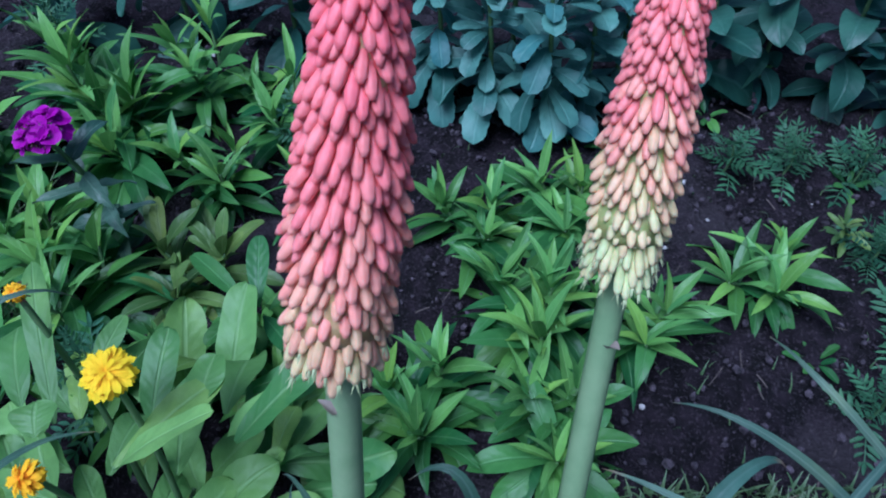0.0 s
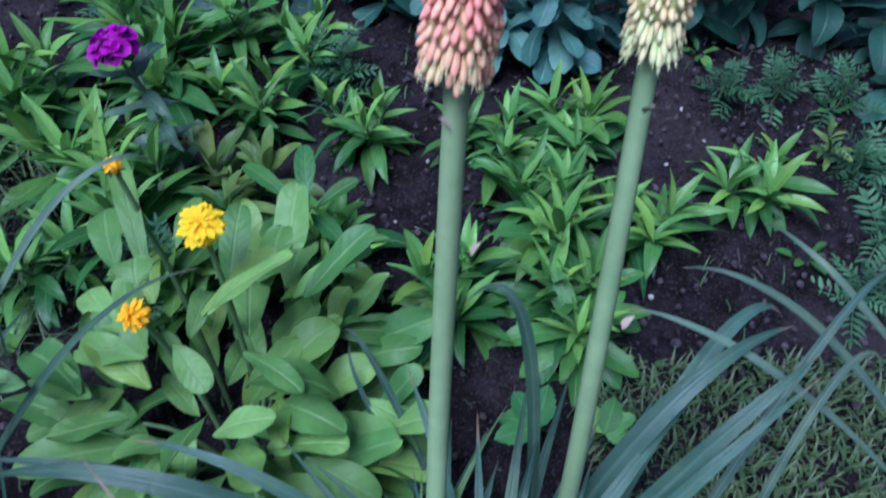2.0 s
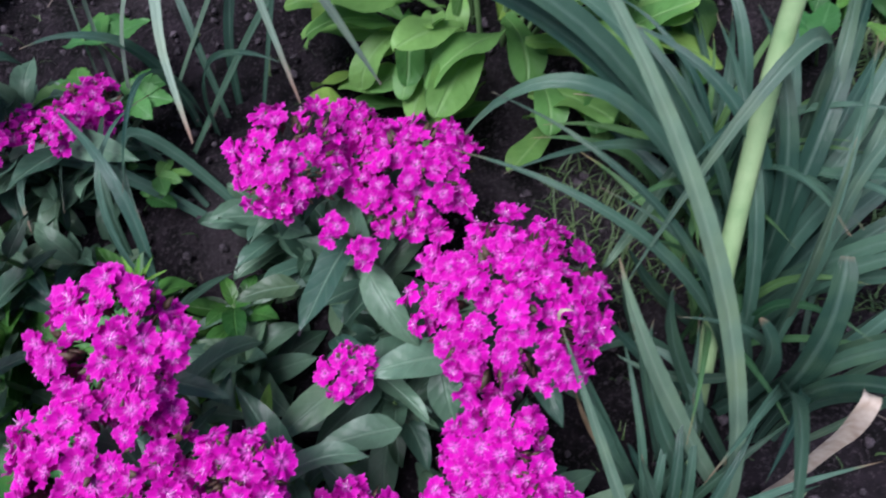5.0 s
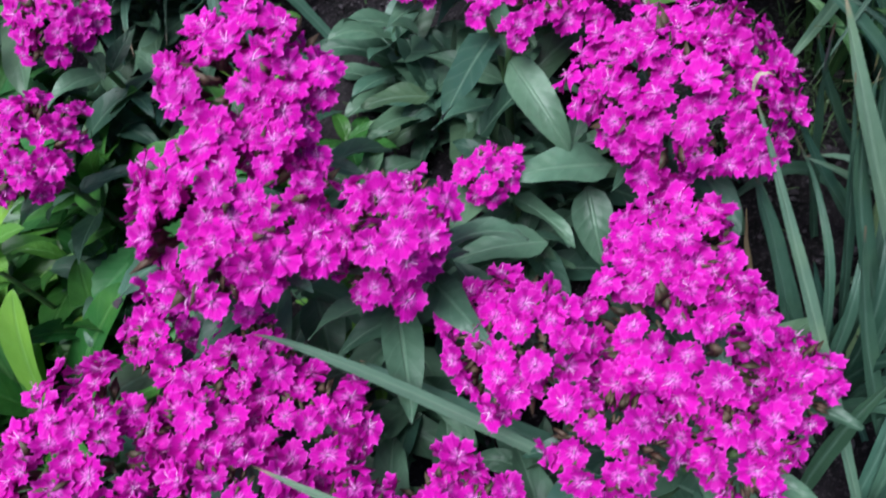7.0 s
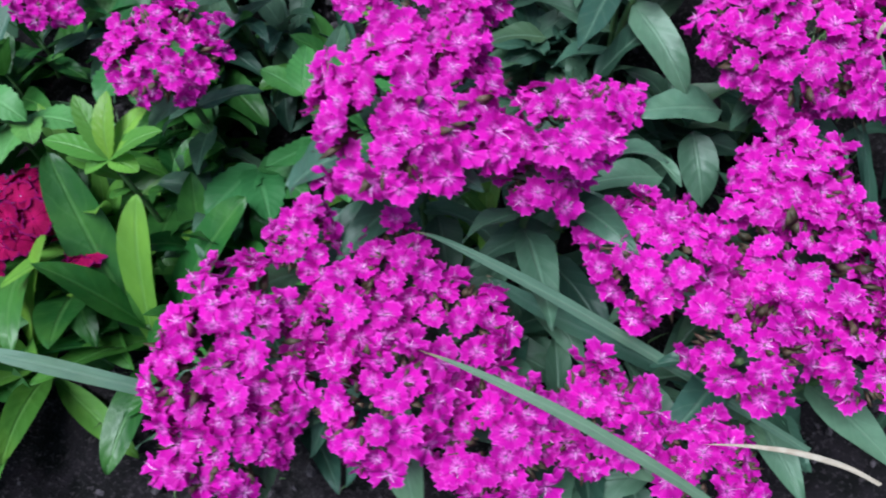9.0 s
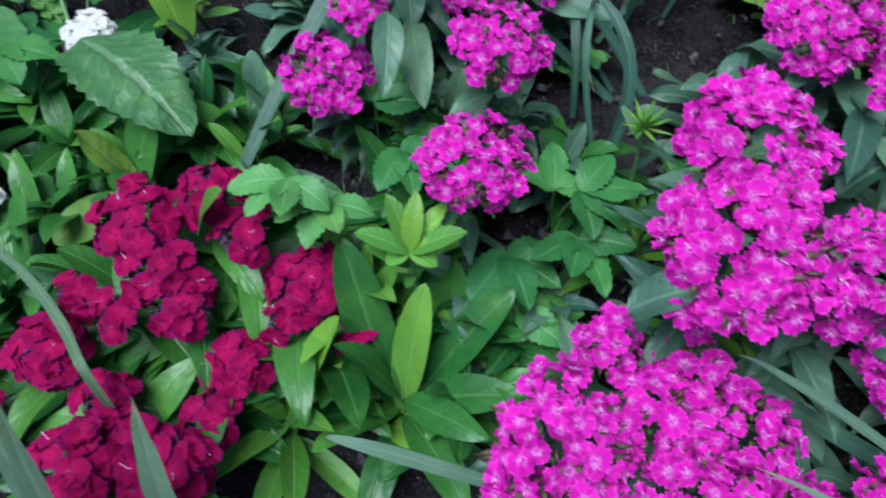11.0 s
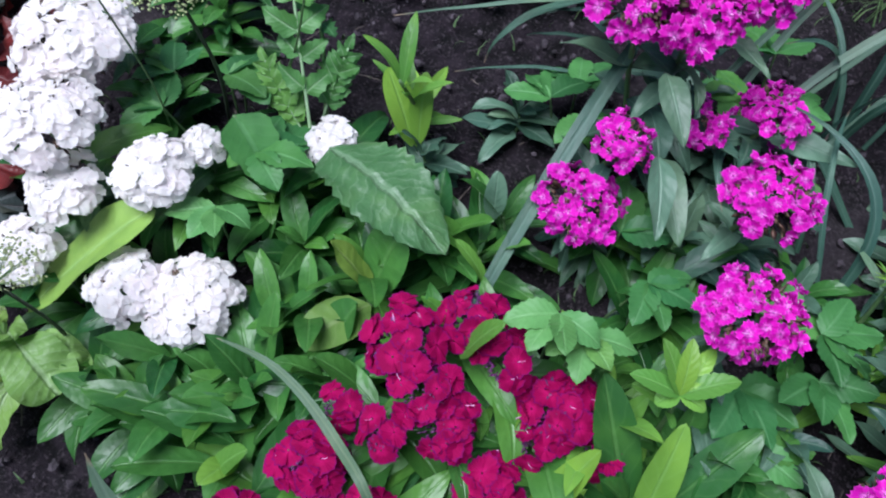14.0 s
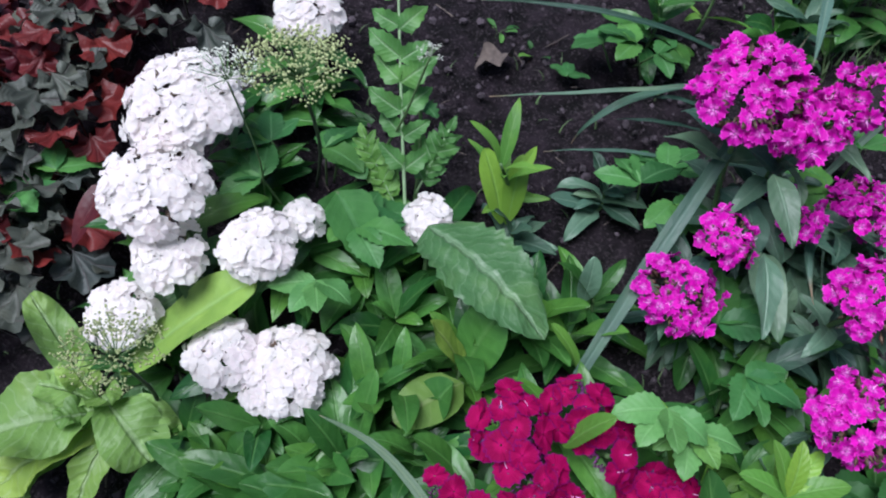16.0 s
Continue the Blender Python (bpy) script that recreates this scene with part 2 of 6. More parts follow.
SHRUB = leaf_material("shrub_leaf", (0.03, 0.108, 0.076), (0.068, 0.178, 0.12), (0.105, 0.24, 0.17), 0.45, veins=8.0, young=0.1)
FERN = leaf_material("feathery_leaf", (0.05, 0.15, 0.07), (0.1, 0.25, 0.11), (0.1, 0.22, 0.11), 0.5, veins=4.0, young=0.1)
LETTUCE = leaf_material("lettuce_leaf", (0.17, 0.35, 0.075), (0.28, 0.47, 0.125), (0.5, 0.62, 0.4), 0.45, veins=9.0, vein_bump=1.0, translucent=0.3, blotch=0.3, vein_show=0.2)
BIGLEAF = leaf_material("rough_leaf", (0.085, 0.225, 0.075), (0.145, 0.31, 0.115), (0.4, 0.54, 0.36), 0.45, veins=13.0, vein_bump=1.0, blotch=0.55, vein_show=0.16, translucent=0.2, gloss=0.45, young=0.0)
WINE = leaf_material("wine_leaf", (0.08, 0.011, 0.02), (0.2, 0.03, 0.028), (0.2, 0.06, 0.06), 0.4, veins=6.0, translucent=0.25, young=0.3)
DUSK = leaf_material("dusky_leaf", (0.05, 0.062, 0.052), (0.11, 0.125, 0.098), (0.12, 0.08, 0.09), 0.5, veins=6.0, translucent=0.12, young=0.0)
GRASS = plain_material("grass", (0.045, 0.1, 0.034), (0.105, 0.15, 0.056), 40.0, 0.6)
STEM = plain_material("green_stem", (0.21, 0.34, 0.15), (0.32, 0.45, 0.22), 45.0, 0.5)
LITTER = plain_material("litter", (0.06, 0.047, 0.043), (0.19, 0.15, 0.125), 90.0, 0.9)
TINY_WHITE = plain_material("tiny_white_bloom", (0.7, 0.74, 0.62), (0.85, 0.86, 0.8), 120.0, 0.6)
THIN_STEM = plain_material("thin_stem", (0.0756, 0.1512, 0.0504), (0.1344, 0.2268, 0.084), 60.0, 0.55)
PALE_STEM = plain_material("pale_stem", (0.26, 0.42, 0.2), (0.4, 0.55, 0.32), 60.0, 0.5)
DARK_STEM = plain_material("dark_stem", (0.0252, 0.042, 0.0252), (0.0588, 0.084, 0.042), 60.0, 0.55)
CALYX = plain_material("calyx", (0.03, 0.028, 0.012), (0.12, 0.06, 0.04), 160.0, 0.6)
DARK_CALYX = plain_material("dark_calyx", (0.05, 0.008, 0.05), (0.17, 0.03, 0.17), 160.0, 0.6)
HUSK = plain_material("papery_husk", (0.306, 0.238, 0.1785), (0.527, 0.459, 0.3825), 120.0, 0.7)
MAGENTA = petal_material("magenta_petal", (0.8, 0.24, 0.74), (0.2, 0.002, 0.18), (0.66, 0.008, 0.447), (0.8, 0.08, 0.64), spread=0.5, marks=True)
PURPLE = petal_material("purple_petal", (0.4, 0.03, 0.4), (0.16, 0.003, 0.18), (0.4, 0.006, 0.38), (0.46, 0.03, 0.46))
CRIMSON = petal_material("crimson_petal", (0.34, 0.003, 0.09), (0.32, 0.002, 0.075), (0.285, 0.001, 0.066), (0.14, 0.004, 0.1), 0.75, 0.18, 0.5, gloss=0.08)
WHITE = petal_material("white_petal", (0.92, 0.86, 0.82), (0.96, 0.93, 0.92), (0.97, 0.935, 0.915), (0.97, 0.945, 0.93), 0.6, 0.6, 0.0, blush=(0.95, 0.87, 0.89))
STAMEN = plain_material("stamen", (0.74, 0.26, 0.66), (0.86, 0.52, 0.8), 60.0, 0.6)
YELLOW = petal_material("yellow_petal", (0.95, 0.6, 0.0), (0.97, 0.68, 0.0), (1.0, 0.74, 0.0), (1.0, 0.78, 0.0), 0.6, 0.45, 0.0)
ORANGE = petal_material("orange_petal", (0.95, 0.42, 0.0), (0.97, 0.5, 0.0), (1.0, 0.6, 0.0), (1.0, 0.64, 0.0), 0.6, 0.45, 0.0)
CREAM = plain_material("cream_bloom", (0.24, 0.3, 0.11), (0.46, 0.5, 0.25), 120.0, 0.6)
TUBE_ENDS = [
    ((0.36, 0.46, 0.13), (0.72, 0.72, 0.38)), ((0.44, 0.43, 0.14), (0.76, 0.58, 0.32)), ((0.56, 0.27, 0.14), (0.8, 0.42, 0.28)),
    ((0.64, 0.13, 0.13), (0.82, 0.28, 0.25)), ((0.66, 0.085, 0.11), (0.82, 0.2, 0.21)), ((0.66, 0.06, 0.095), (0.82, 0.15, 0.175)),
]
TUBES = []
for step in range(9):
    k, f = step // 2, step % 2 / 2
    TUBES.append(tube_material("tube_tone", *(tuple(x + (y - x) * f for x, y in zip(TUBE_ENDS[k][e], TUBE_ENDS[k + 1][e])) for e in (0, 1))))


# ---- builders ----
def mesh_of(name, verts, faces, materials, uvs=None, slots=None, smooth=True):
    me = bpy.data.meshes.new(name)
    me.from_pydata([tuple(v) for v in verts], [], faces)
    for m in materials if isinstance(materials, (list, tuple)) else [materials]:
        me.materials.append(m)
    if uvs is not None:
        layer = me.uv_layers.new(name="UVMap")
        flat = [c for f in faces for i in f for c in uvs[i]]
        layer.data.foreach_set("uv", flat)
    if slots is not None:
        me.polygons.foreach_set("material_index", slots)
    if smooth:
        me.polygons.foreach_set("use_smooth", [True] * len(faces))
    me.update()
    return me


def thing(name, at, label, category, group=""):
    ob = new(name)
    ob.empty_display_size = 0.02
    ob.matrix_basis = Matrix.Translation(at)
    return tagged(ob, label, category, group)


def piece(name, me, parent, m, label=""):
    """One mesh as a child of a thing or of a part, at the world pose m."""
    ob = new(name, me)
    ob.parent = parent
    base = parent.matrix_basis if parent.parent is None else parent.parent.matrix_basis @ parent.matrix_basis
    ob.matrix_basis = base.inverted() @ m
    return tagged(ob, label)


def leaf_mesh(name, length, width, mat, a=0.8, b=0.7, arch=0.6, fold=0.25, wave=0.0, tooth=0.0, teeth=1, seg=10, across=2, seed=0, twist=0.0, curl=1.4, crinkle=0.0):
    """A leaf along +y from the origin, face up: widest where s^a (1-s)^b peaks; arch is how far it bends down (radians)."""
    r = random.Random(seed)
    peak = (a / (a + b)) ** a * (b / (a + b)) ** b
    ph = r.uniform(0, 6)
    verts, uvs, y, z, last = [], [], 0.0, 0.0, 0.0
    n = seg * teeth if tooth else seg
    for i in range(n + 1):
        s = i / n if tooth else 1 - (1 - i / n) ** 1.6
        ang = arch * (s**curl) + 0.05 * math.sin(5 * s + ph)
        if i:
            y += length * (s - last) * math.cos(ang)
            z -= length * (s - last) * math.sin(ang)
        last = s
        w = width / 2 * (s**a * max(0.0, 1 - s) ** b) / peak
        w = max(w, 0.05 * width if s < 0.8 else 0.0)
        rim = 1 - tooth * (i % 2) * r.uniform(0.65, 1.15) if tooth else 1
        tw = twist * s
        for k in range(-across, across + 1):
            v = k / across
            x = v * w * (rim if abs(k) == across else 1)
            lift = fold * abs(x) + wave * width * math.sin(9 * s + ph + (2 if v > 0 else 0)) * v * v
            if crinkle:
                lift += crinkle * (noise.noise(Vector((x * 70, s * length * 70, seed))) + 0.6 * noise.noise(Vector((x * 170, s * length * 170, seed + 5))))
            px, pz = x * math.cos(tw) - lift * math.sin(tw), x * math.sin(tw) + lift * math.cos(tw)
            verts.append((px, y + pz * math.sin(ang), z + pz * math.cos(ang)))
            uvs.append((s, 0.5 + v / 2))
    c = 2 * across + 1
    faces = [(i * c + k, i * c + k + 1, (i + 1) * c + k + 1, (i + 1) * c + k) for i in range(n) for k in range(c - 1)]
    return mesh_of(name, verts, faces, mat, uvs)


def aim(p, az, el, roll=0.0, s=1.0):
    """Pose of a leaf at p that points to the azimuth az (degrees from +x) and rises by el."""
    return pose(*p, el, 0, az - 90) @ pose(0, 0, 0, 0, roll, 0) @ Matrix.Scale(s, 4)


def tube_mesh(name, points, radii, mat, sides=8, seg=14, ends=True):
    """A round stalk through a smooth curve over three or more points."""
    pts = [Vector(p) for p in points]
    path, rads = [], []
    k = len(pts) - 1
    for i in range(seg + 1):
        s = i / seg * k
        j = min(int(s), k - 1)
        f = s - j
        p0, p1, p2, p3 = pts[max(j - 1, 0)], pts[j], pts[j + 1], pts[min(j + 2, k)]
        path.append(0.5 * (2 * p1 + (p2 - p0) * f + (2 * p0 - 5 * p1 + 4 * p2 - p3) * f * f + (3 * p1 - p0 - 3 * p2 + p3) * f**3))
        rads.append(radii[0] + (radii[1] - radii[0]) * i / seg)
    verts, faces, uvs = [], [], []
    for i, (p, r) in enumerate(zip(path, rads)):
        d = (path[min(i + 1, seg)] - path[max(i - 1, 0)]).normalized()
        e = d.cross(Vector((0.3, 1, 0.1))).normalized()
        f = d.cross(e)
        for q in range(sides):
            t = q / sides * math.tau
            verts.append(p + (e * math.cos(t) + f * math.sin(t)) * r)
            uvs.append((i / seg, q / sides))
    for i in range(seg):
        for q in range(sides):
            faces.append((i * sides + q, i * sides + (q + 1) % sides, (i + 1) * sides + (q + 1) % sides, (i + 1) * sides + q))
    if ends:
        faces += [tuple(range(sides))[::-1], tuple(seg * sides + q for q in range(sides))]
    return mesh_of(name, verts, faces, mat, uvs)


def blade_mesh(name, base, mid, tip, width, mat, keel=0.35, face=None, seg=18, blunt=0.0):
    """A strap leaf from base through mid to tip, keeled, tapering to the tip."""
    b, m, t = Vector(base), Vector(mid), Vector(tip)
    c = 2 * m - (b + t) / 2
    verts, uvs, faces = [], [], []
    for i in range(seg + 1):
        s = i / seg
        p = b * (1 - s) ** 2 + c * 2 * s * (1 - s) + t * s * s
        d = ((c - b) * (1 - s) + (t - c) * s).normalized()
        up = Vector(face) if face else Vector((0, -0.35, 1))
        e = d.cross(up)
        e = e.normalized() if e.length > 1e-4 else Vector((1, 0, 0))
        f = e.cross(d)
        w = width / 2 * min(1.0, (0.55 + 0.9 * s)) * (1 - s**2.6 * (1 - blunt)) * (1 if s < 1 else blunt + 0.02)
        for k in (-1, -0.55, 0, 0.55, 1):
            verts.append(p + e * k * w + f * (abs(k) * w * keel + 0.0006 * math.sin(20 * s + 3 * k)))
            uvs.append((s, 0.5 + k / 2))
    for i in range(seg):
        for k in range(4):
            faces.append((i * 5 + k, i * 5 + k + 1, (i + 1) * 5 + k + 1, (i + 1) * 5 + k))
    return mesh_of(name, verts, faces, mat, uvs)


def blade(parent, base, mid, tip, width, mat=None, **kw):
    """A strap leaf as a part of a clump."""
    o = Vector(base)
    me = blade_mesh("strap_leaf", (0, 0, 0), Vector(mid) - o, Vector(tip) - o, width, mat or BLADE, **kw)
    return piece("strap_leaf", me, parent, Matrix.Translation(o))


def long_blade(parent, points, width, mat):
    """A strap leaf as a part of a clump, through four or more points."""
    o = Vector(points[0])
    path = tube_mesh("strap_leaf", [Vector(p) - o for p in points], (0.001, 0.001), mat, 3, 20, False)
    mids = [sum((path.vertices[3 * i + q].co for q in range(3)), Vector()) / 3 for i in range(21)]
    verts, uvs = [], []
    for i, p in enumerate(mids):
        t = i / 20
        d = (mids[min(i + 1, 20)] - mids[max(i - 1, 0)]).normalized()
        e = d.cross(Vector((0, -0.5, 1))).normalized()
        f = e.cross(d)
        w = width / 2 * min(1.0, 0.6 + t) * (1 - t**4) + 0.0004
        for k in (-1, -0.5, 0, 0.5, 1):
            verts.append(p + e * k * w + f * abs(k) * w * 0.35)
            uvs.append((t, 0.5 + k / 2))
    faces = [(i * 5 + k, i * 5 + k + 1, i * 5 + k + 6, i * 5 + k + 5) for i in range(20) for k in range(4)]
    return piece("strap_leaf", mesh_of("strap_leaf", verts, faces, mat, uvs), parent, Matrix.Translation(o))


def floret_mesh(name, petal, stamen, size, teeth=5, gap=1.08, cup=0.25, round_=0.0, seed=0, filaments=3, wild=1.0):
    """A five-petalled floret in the xy plane, looking up z."""
    r = random.Random(seed)
    verts, faces, uvs, slots = [], [], [], []
    for p in range(5):
        mid = p * math.tau / 5 + r.uniform(-0.1, 0.1)
        half = math.pi / 5 * gap
        sc = size / 2 * r.uniform(0.86, 1.1)
        bend, ph = r.uniform(-0.32, 0.35) * wild, r.uniform(0, 6)
        rows = []
        for u, spread in ((0.06, 0.9), (0.4, 0.86), (0.74, 1.0), (1.0, 0.96)):
            row = []
            for k in range(teeth):
                v = k / (teeth - 1) * 2 - 1
                rad = u * (1 - (0.16 - 0.06 * round_) * v * v * u)
                if u == 1.0:
                    rad *= r.uniform(0.94, 1.06) if k % 2 == 0 else (0.82 + 0.15 * round_)
                ang = mid + v * half * spread
                z = cup * u * u * 0.5 + bend * u * u + 0.09 * wild * math.sin(4 * v + ph) * u + r.uniform(-0.05, 0.05) * u * wild + 0.07 * abs(v) * u
                row.append(len(verts))
                verts.append((rad * sc * math.cos(ang), rad * sc * math.sin(ang), z * sc))
                uvs.append((u, 0.5 + v / 2))
            rows.append(row)
        for a, b in zip(rows, rows[1:]):
            for k in range(teeth - 1):
                faces.append((a[k], a[k + 1], b[k + 1], b[k]))
                slots.append(0)
    for q in range(filaments):
        t, l = r.uniform(0, 6.28), size * r.uniform(0.12, 0.26)
        d = Vector((math.cos(t) * 0.7, math.sin(t) * 0.7, 0.75)) * l
        e = Vector((-math.sin(t), math.cos(t), 0)) * size * 0.009
        i = len(verts)
        bend = Vector((math.cos(t + 1.6), math.sin(t + 1.6), -0.3)) * l * r.uniform(-0.9, 0.9)
        for k in (0, 0.5, 1):
            c = d * k + bend * k * k
            verts += [c - e, c + e]
            uvs += [(0, 0), (0, 1)]
        faces += [(i, i + 1, i + 3, i + 2), (i + 2, i + 3, i + 5, i + 4)]
        slots += [1, 1]
    return mesh_of(name, verts, faces, [petal, stamen], uvs, slots)


def lump_mesh(name, n, spread, size, mat, seed, flat=0.6):
    """Many small pointed scales round a middle: the green under a flower head."""
    r = random.Random(seed)
    verts, faces = [], []
    for _ in range(n):
        t, ph = r.uniform(0, math.tau), math.acos(r.uniform(-0.3, 1))
        d = Vector((math.sin(ph) * math.cos(t), math.sin(ph) * math.sin(t), math.cos(ph) * flat))
        c = d * spread * r.uniform(0.5, 0.86)
        out = (d + Vector((r.uniform(-0.4, 0.4), r.uniform(-0.4, 0.4), r.uniform(0, 0.5)))).normalized() * size * r.uniform(0.7, 1.3)
        e = out.cross(Vector((r.uniform(-1, 1), r.uniform(-1, 1), 0.3))).normalized() * size * 0.16
        f = out.cross(e).normalized() * size * 0.16
        i = len(verts)
        verts += [c, c + out * 0.5 + e, c + out * 0.5 + f, c + out * 0.5 - e - f, c + out]
        faces += [(i, i + 2, i + 1), (i, i + 3, i + 2), (i, i + 1, i + 3), (i + 4, i + 1, i + 2), (i + 4, i + 2, i + 3), (i + 4, i + 3, i + 1)]
    return mesh_of(name, verts, faces, mat)


FLORETS = {
    "magenta": [floret_mesh("floret", MAGENTA, STAMEN, 0.0204, teeth=9, gap=1.28, round_=0.1, filaments=3 + i % 3, seed=i, cup=-0.25 + 0.14 * (i % 4), wild=1.5) for i in range(9)],
    "purple": [floret_mesh("floret", PURPLE, STAMEN, 0.022, teeth=9, gap=1.3, round_=0.7, seed=i, filaments=0, wild=0.6) for i in range(3)],
    "crimson": [floret_mesh("floret", CRIMSON, STAMEN, 0.0265, teeth=9, gap=1.36, cup=-0.12 + 0.1 * (i % 3), round_=0.6, seed=i, filaments=i % 2, wild=0.7) for i in range(6)],
    "white": [floret_mesh("floret", WHITE, WHITE, 0.0195, teeth=7, gap=1.16, cup=-0.05 + 0.05 * (i % 3), round_=0.6, seed=i, filaments=0, wild=0.6) for i in range(6)],
}
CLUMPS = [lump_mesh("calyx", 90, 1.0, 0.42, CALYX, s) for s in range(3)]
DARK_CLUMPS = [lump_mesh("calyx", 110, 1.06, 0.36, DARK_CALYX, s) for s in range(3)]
PAIR = {
    "pink": [leaf_mesh("leaf", 0.064, 0.02, PINK_LEAF, 0.5, 0.95, 0.4 + 0.22 * i, 0.35, 0.12, seed=i, twist=0.35 * (i % 3 - 1)) for i in range(5)],
    "green": [leaf_mesh("leaf", 0.085, 0.026, GLOSSY, 0.7, 0.95, 0.5 + 0.2 * i, 0.25, 0.06, seed=i + 9) for i in range(5)],
    "white": [leaf_mesh("leaf", 0.07, 0.022, GLOSSY, 0.6, 0.95, 0.5 + 0.2 * i, 0.25, 0.06, seed=i + 19) for i in range(5)],
}


def ground_z(x, y):
    """The lie of the bed: it rises away from the path; level far off."""
    far = max(0.0, max(abs(x + 0.35) - 1.3, abs(y - 0.2) - 1.1))
    cx, cy = min(max(x, -1.65), 0.95), min(max(y, -0.9), 1.0)
    h = -0.046 - 0.0645 * cx + 0.2735 * cy - 0.038 * cx * cx - 0.0914 * cx * cy - 0.1174 * cy * cy
    return h * math.exp(-0.35 * far)


def head(parent, at, radius, kind, density=1.0, flat=0.58, tilt=(0.0, -0.25), seed=0, size=1.0, low=-0.08):
    """A domed head of florets on its green bracts; at is the dome's middle."""
    r = random.Random(seed * 31 + 5)
    florets = FLORETS[kind]
    span = {"magenta": 0.0199, "purple": 0.02, "crimson": 0.025, "white": 0.0175}[kind] * size
    n = max(3, int(density * {"white": 1.72, "crimson": 1.15}.get(kind, 1.2) * 3.0 * (1 - low) / 1.25 * (radius / span) ** 2 * 4.0))
    axis = Vector((tilt[0], tilt[1], 1)).normalized()
    turn = Vector((0, 0, 1)).rotation_difference(axis).to_matrix().to_4x4()
    place = Matrix.Translation(at) @ turn
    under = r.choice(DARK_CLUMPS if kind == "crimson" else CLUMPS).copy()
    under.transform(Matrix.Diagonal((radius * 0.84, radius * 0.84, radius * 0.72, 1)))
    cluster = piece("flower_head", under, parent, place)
    for i in range(n):
        c = 1 - (1 - low) * (i + 0.5) / n
        t = i * 2.39996 + r.uniform(-0.35, 0.35)
        sn = math.sqrt(max(0, 1 - c * c))
        d = Vector((sn * math.cos(t), sn * math.sin(t), c))
        lump = noise.noise(d * 2.2 + Vector((seed * 3.7, seed * 1.3, radius * 90)))
        if kind == "magenta" and lump < -0.36 and radius > 0.04 and i % 2:
            continue
        k = r.uniform(0.74, 1.08) if kind in ("magenta", "purple") else r.uniform(0.92, 1.04)
        k *= 1 + (0.12 if kind == "magenta" else 0.18) * lump
        p = Vector((d.x * radius, d.y * radius, d.z * radius * flat)) * k
        face = Vector((d.x * 0.75, d.y * 0.75, d.z + 0.35)).normalized()
        wild = {"white": 0.3, "crimson": 0.45}.get(kind, 0.85)
        face = (face + Vector((r.uniform(-0.42, 0.42), r.uniform(-0.42, 0.42), r.uniform(-0.1, 0.2))) * wild).normalized()
        q = Vector((0, 0, 1)).rotation_difference(face).to_matrix().to_4x4()
        m = place @ Matrix.Translation(p) @ q @ pose(0, 0, 0, 0, 0, r.uniform(0, 360)) @ Matrix.Scale(size * r.uniform(0.82, 1.1), 4)
        piece("floret", r.choice(florets), cluster, m)


SW_LABEL = {
    "magenta": "sweet william with domed magenta flower heads and grey-green leaves",
    "purple": "sweet william with a small deep purple flower head",
    "crimson": "sweet william with velvety dark crimson flower heads",
    "white": "sweet william with dense white flower heads",
}


def sweet_william(heads, kind="magenta", leaves="pink", pairs=5, seed=0, foot=None, label="", leaf_size=1.0):
    """One plant: its heads as (place, radius, density), a stalk to each and opposite leaves down it."""
    r = random.Random(seed + 100)
    mx = sum(h[0][0] for h in heads) / len(heads)
    my = sum(h[0][1] for h in heads) / len(heads) + 0.03
    if foot:
        mx, my = foot
    base = Vector((mx, my, ground_z(mx, my) - 0.004))
    ob = thing("sweet_william", base, label or SW_LABEL[kind], "flower", "sweet williams")
    for k, (at, radius, density) in enumerate(heads):
        at = Vector(at)
        head(ob, at, radius, kind, density * (1.25 if kind == "magenta" and density < 0.7 else 1.0), seed=seed * 7 + k, size=0.88 if kind == "magenta" and density < 0.7 else 1.0, tilt=(r.uniform(-0.1, 0.1), -0.3))
        start = base + Vector((r.uniform(-0.012, 0.012), r.uniform(-0.012, 0.012), 0))
        under = at - Vector((0, 0, radius * 0.35))
        mid = start.lerp(under, 0.55) + Vector((r.uniform(-0.01, 0.01), r.uniform(0, 0.012), 0.01))
        piece("stalk", tube_mesh("stalk", (Vector((0, 0, 0)), mid - start, under - start), (0.0028, 0.0022), THIN_STEM, 6, 10), ob, Matrix.Translation(start))
        for j in range(pairs):
            f = 0.12 + (0.68 if kind in ("magenta", "purple") else 0.5) * j / max(1, pairs - 1)
            p = start.lerp(mid, min(1, f * 1.8)) if f < 0.55 else mid.lerp(under, (f - 0.55) / 0.45)
            az = 90 * j + r.uniform(-30, 30) + seed * 40
            for s in (0, 180):
                piece("leaf", r.choice(PAIR[leaves]), ob, aim(p, az + s, r.uniform(0, 45), r.uniform(-25, 25), leaf_size * r.uniform(0.75, 1.3)))
    return ob


def rosette(name, label, category, at, meshes, n, rise=(75, 10), size=(0.7, 1.0), seed=0, group="", jitter=12, spread=0.006):
    """A low plant: n leaves in a spiral from the upright heart to the flat outer ring."""
    r = random.Random(seed + 300)
    base = Vector(at)
    ob = thing(name, base, label, category, group)
    for i in range(n):
        f = i / max(1, n - 1)
        az = i * 137.5 + r.uniform(-20, 20) + seed * 50
        el = rise[0] + (rise[1] - rise[0]) * f**0.8 + r.uniform(-jitter, jitter)
        sc = size[0] + (size[1] - size[0]) * f
        p = base + Vector((spread * math.cos(radians(az)), spread * math.sin(radians(az)), 0.0))
        piece("leaf", r.choice(meshes), ob, aim(p, az, el, r.uniform(-22, 22), sc * r.uniform(0.8, 1.15)))
    return ob


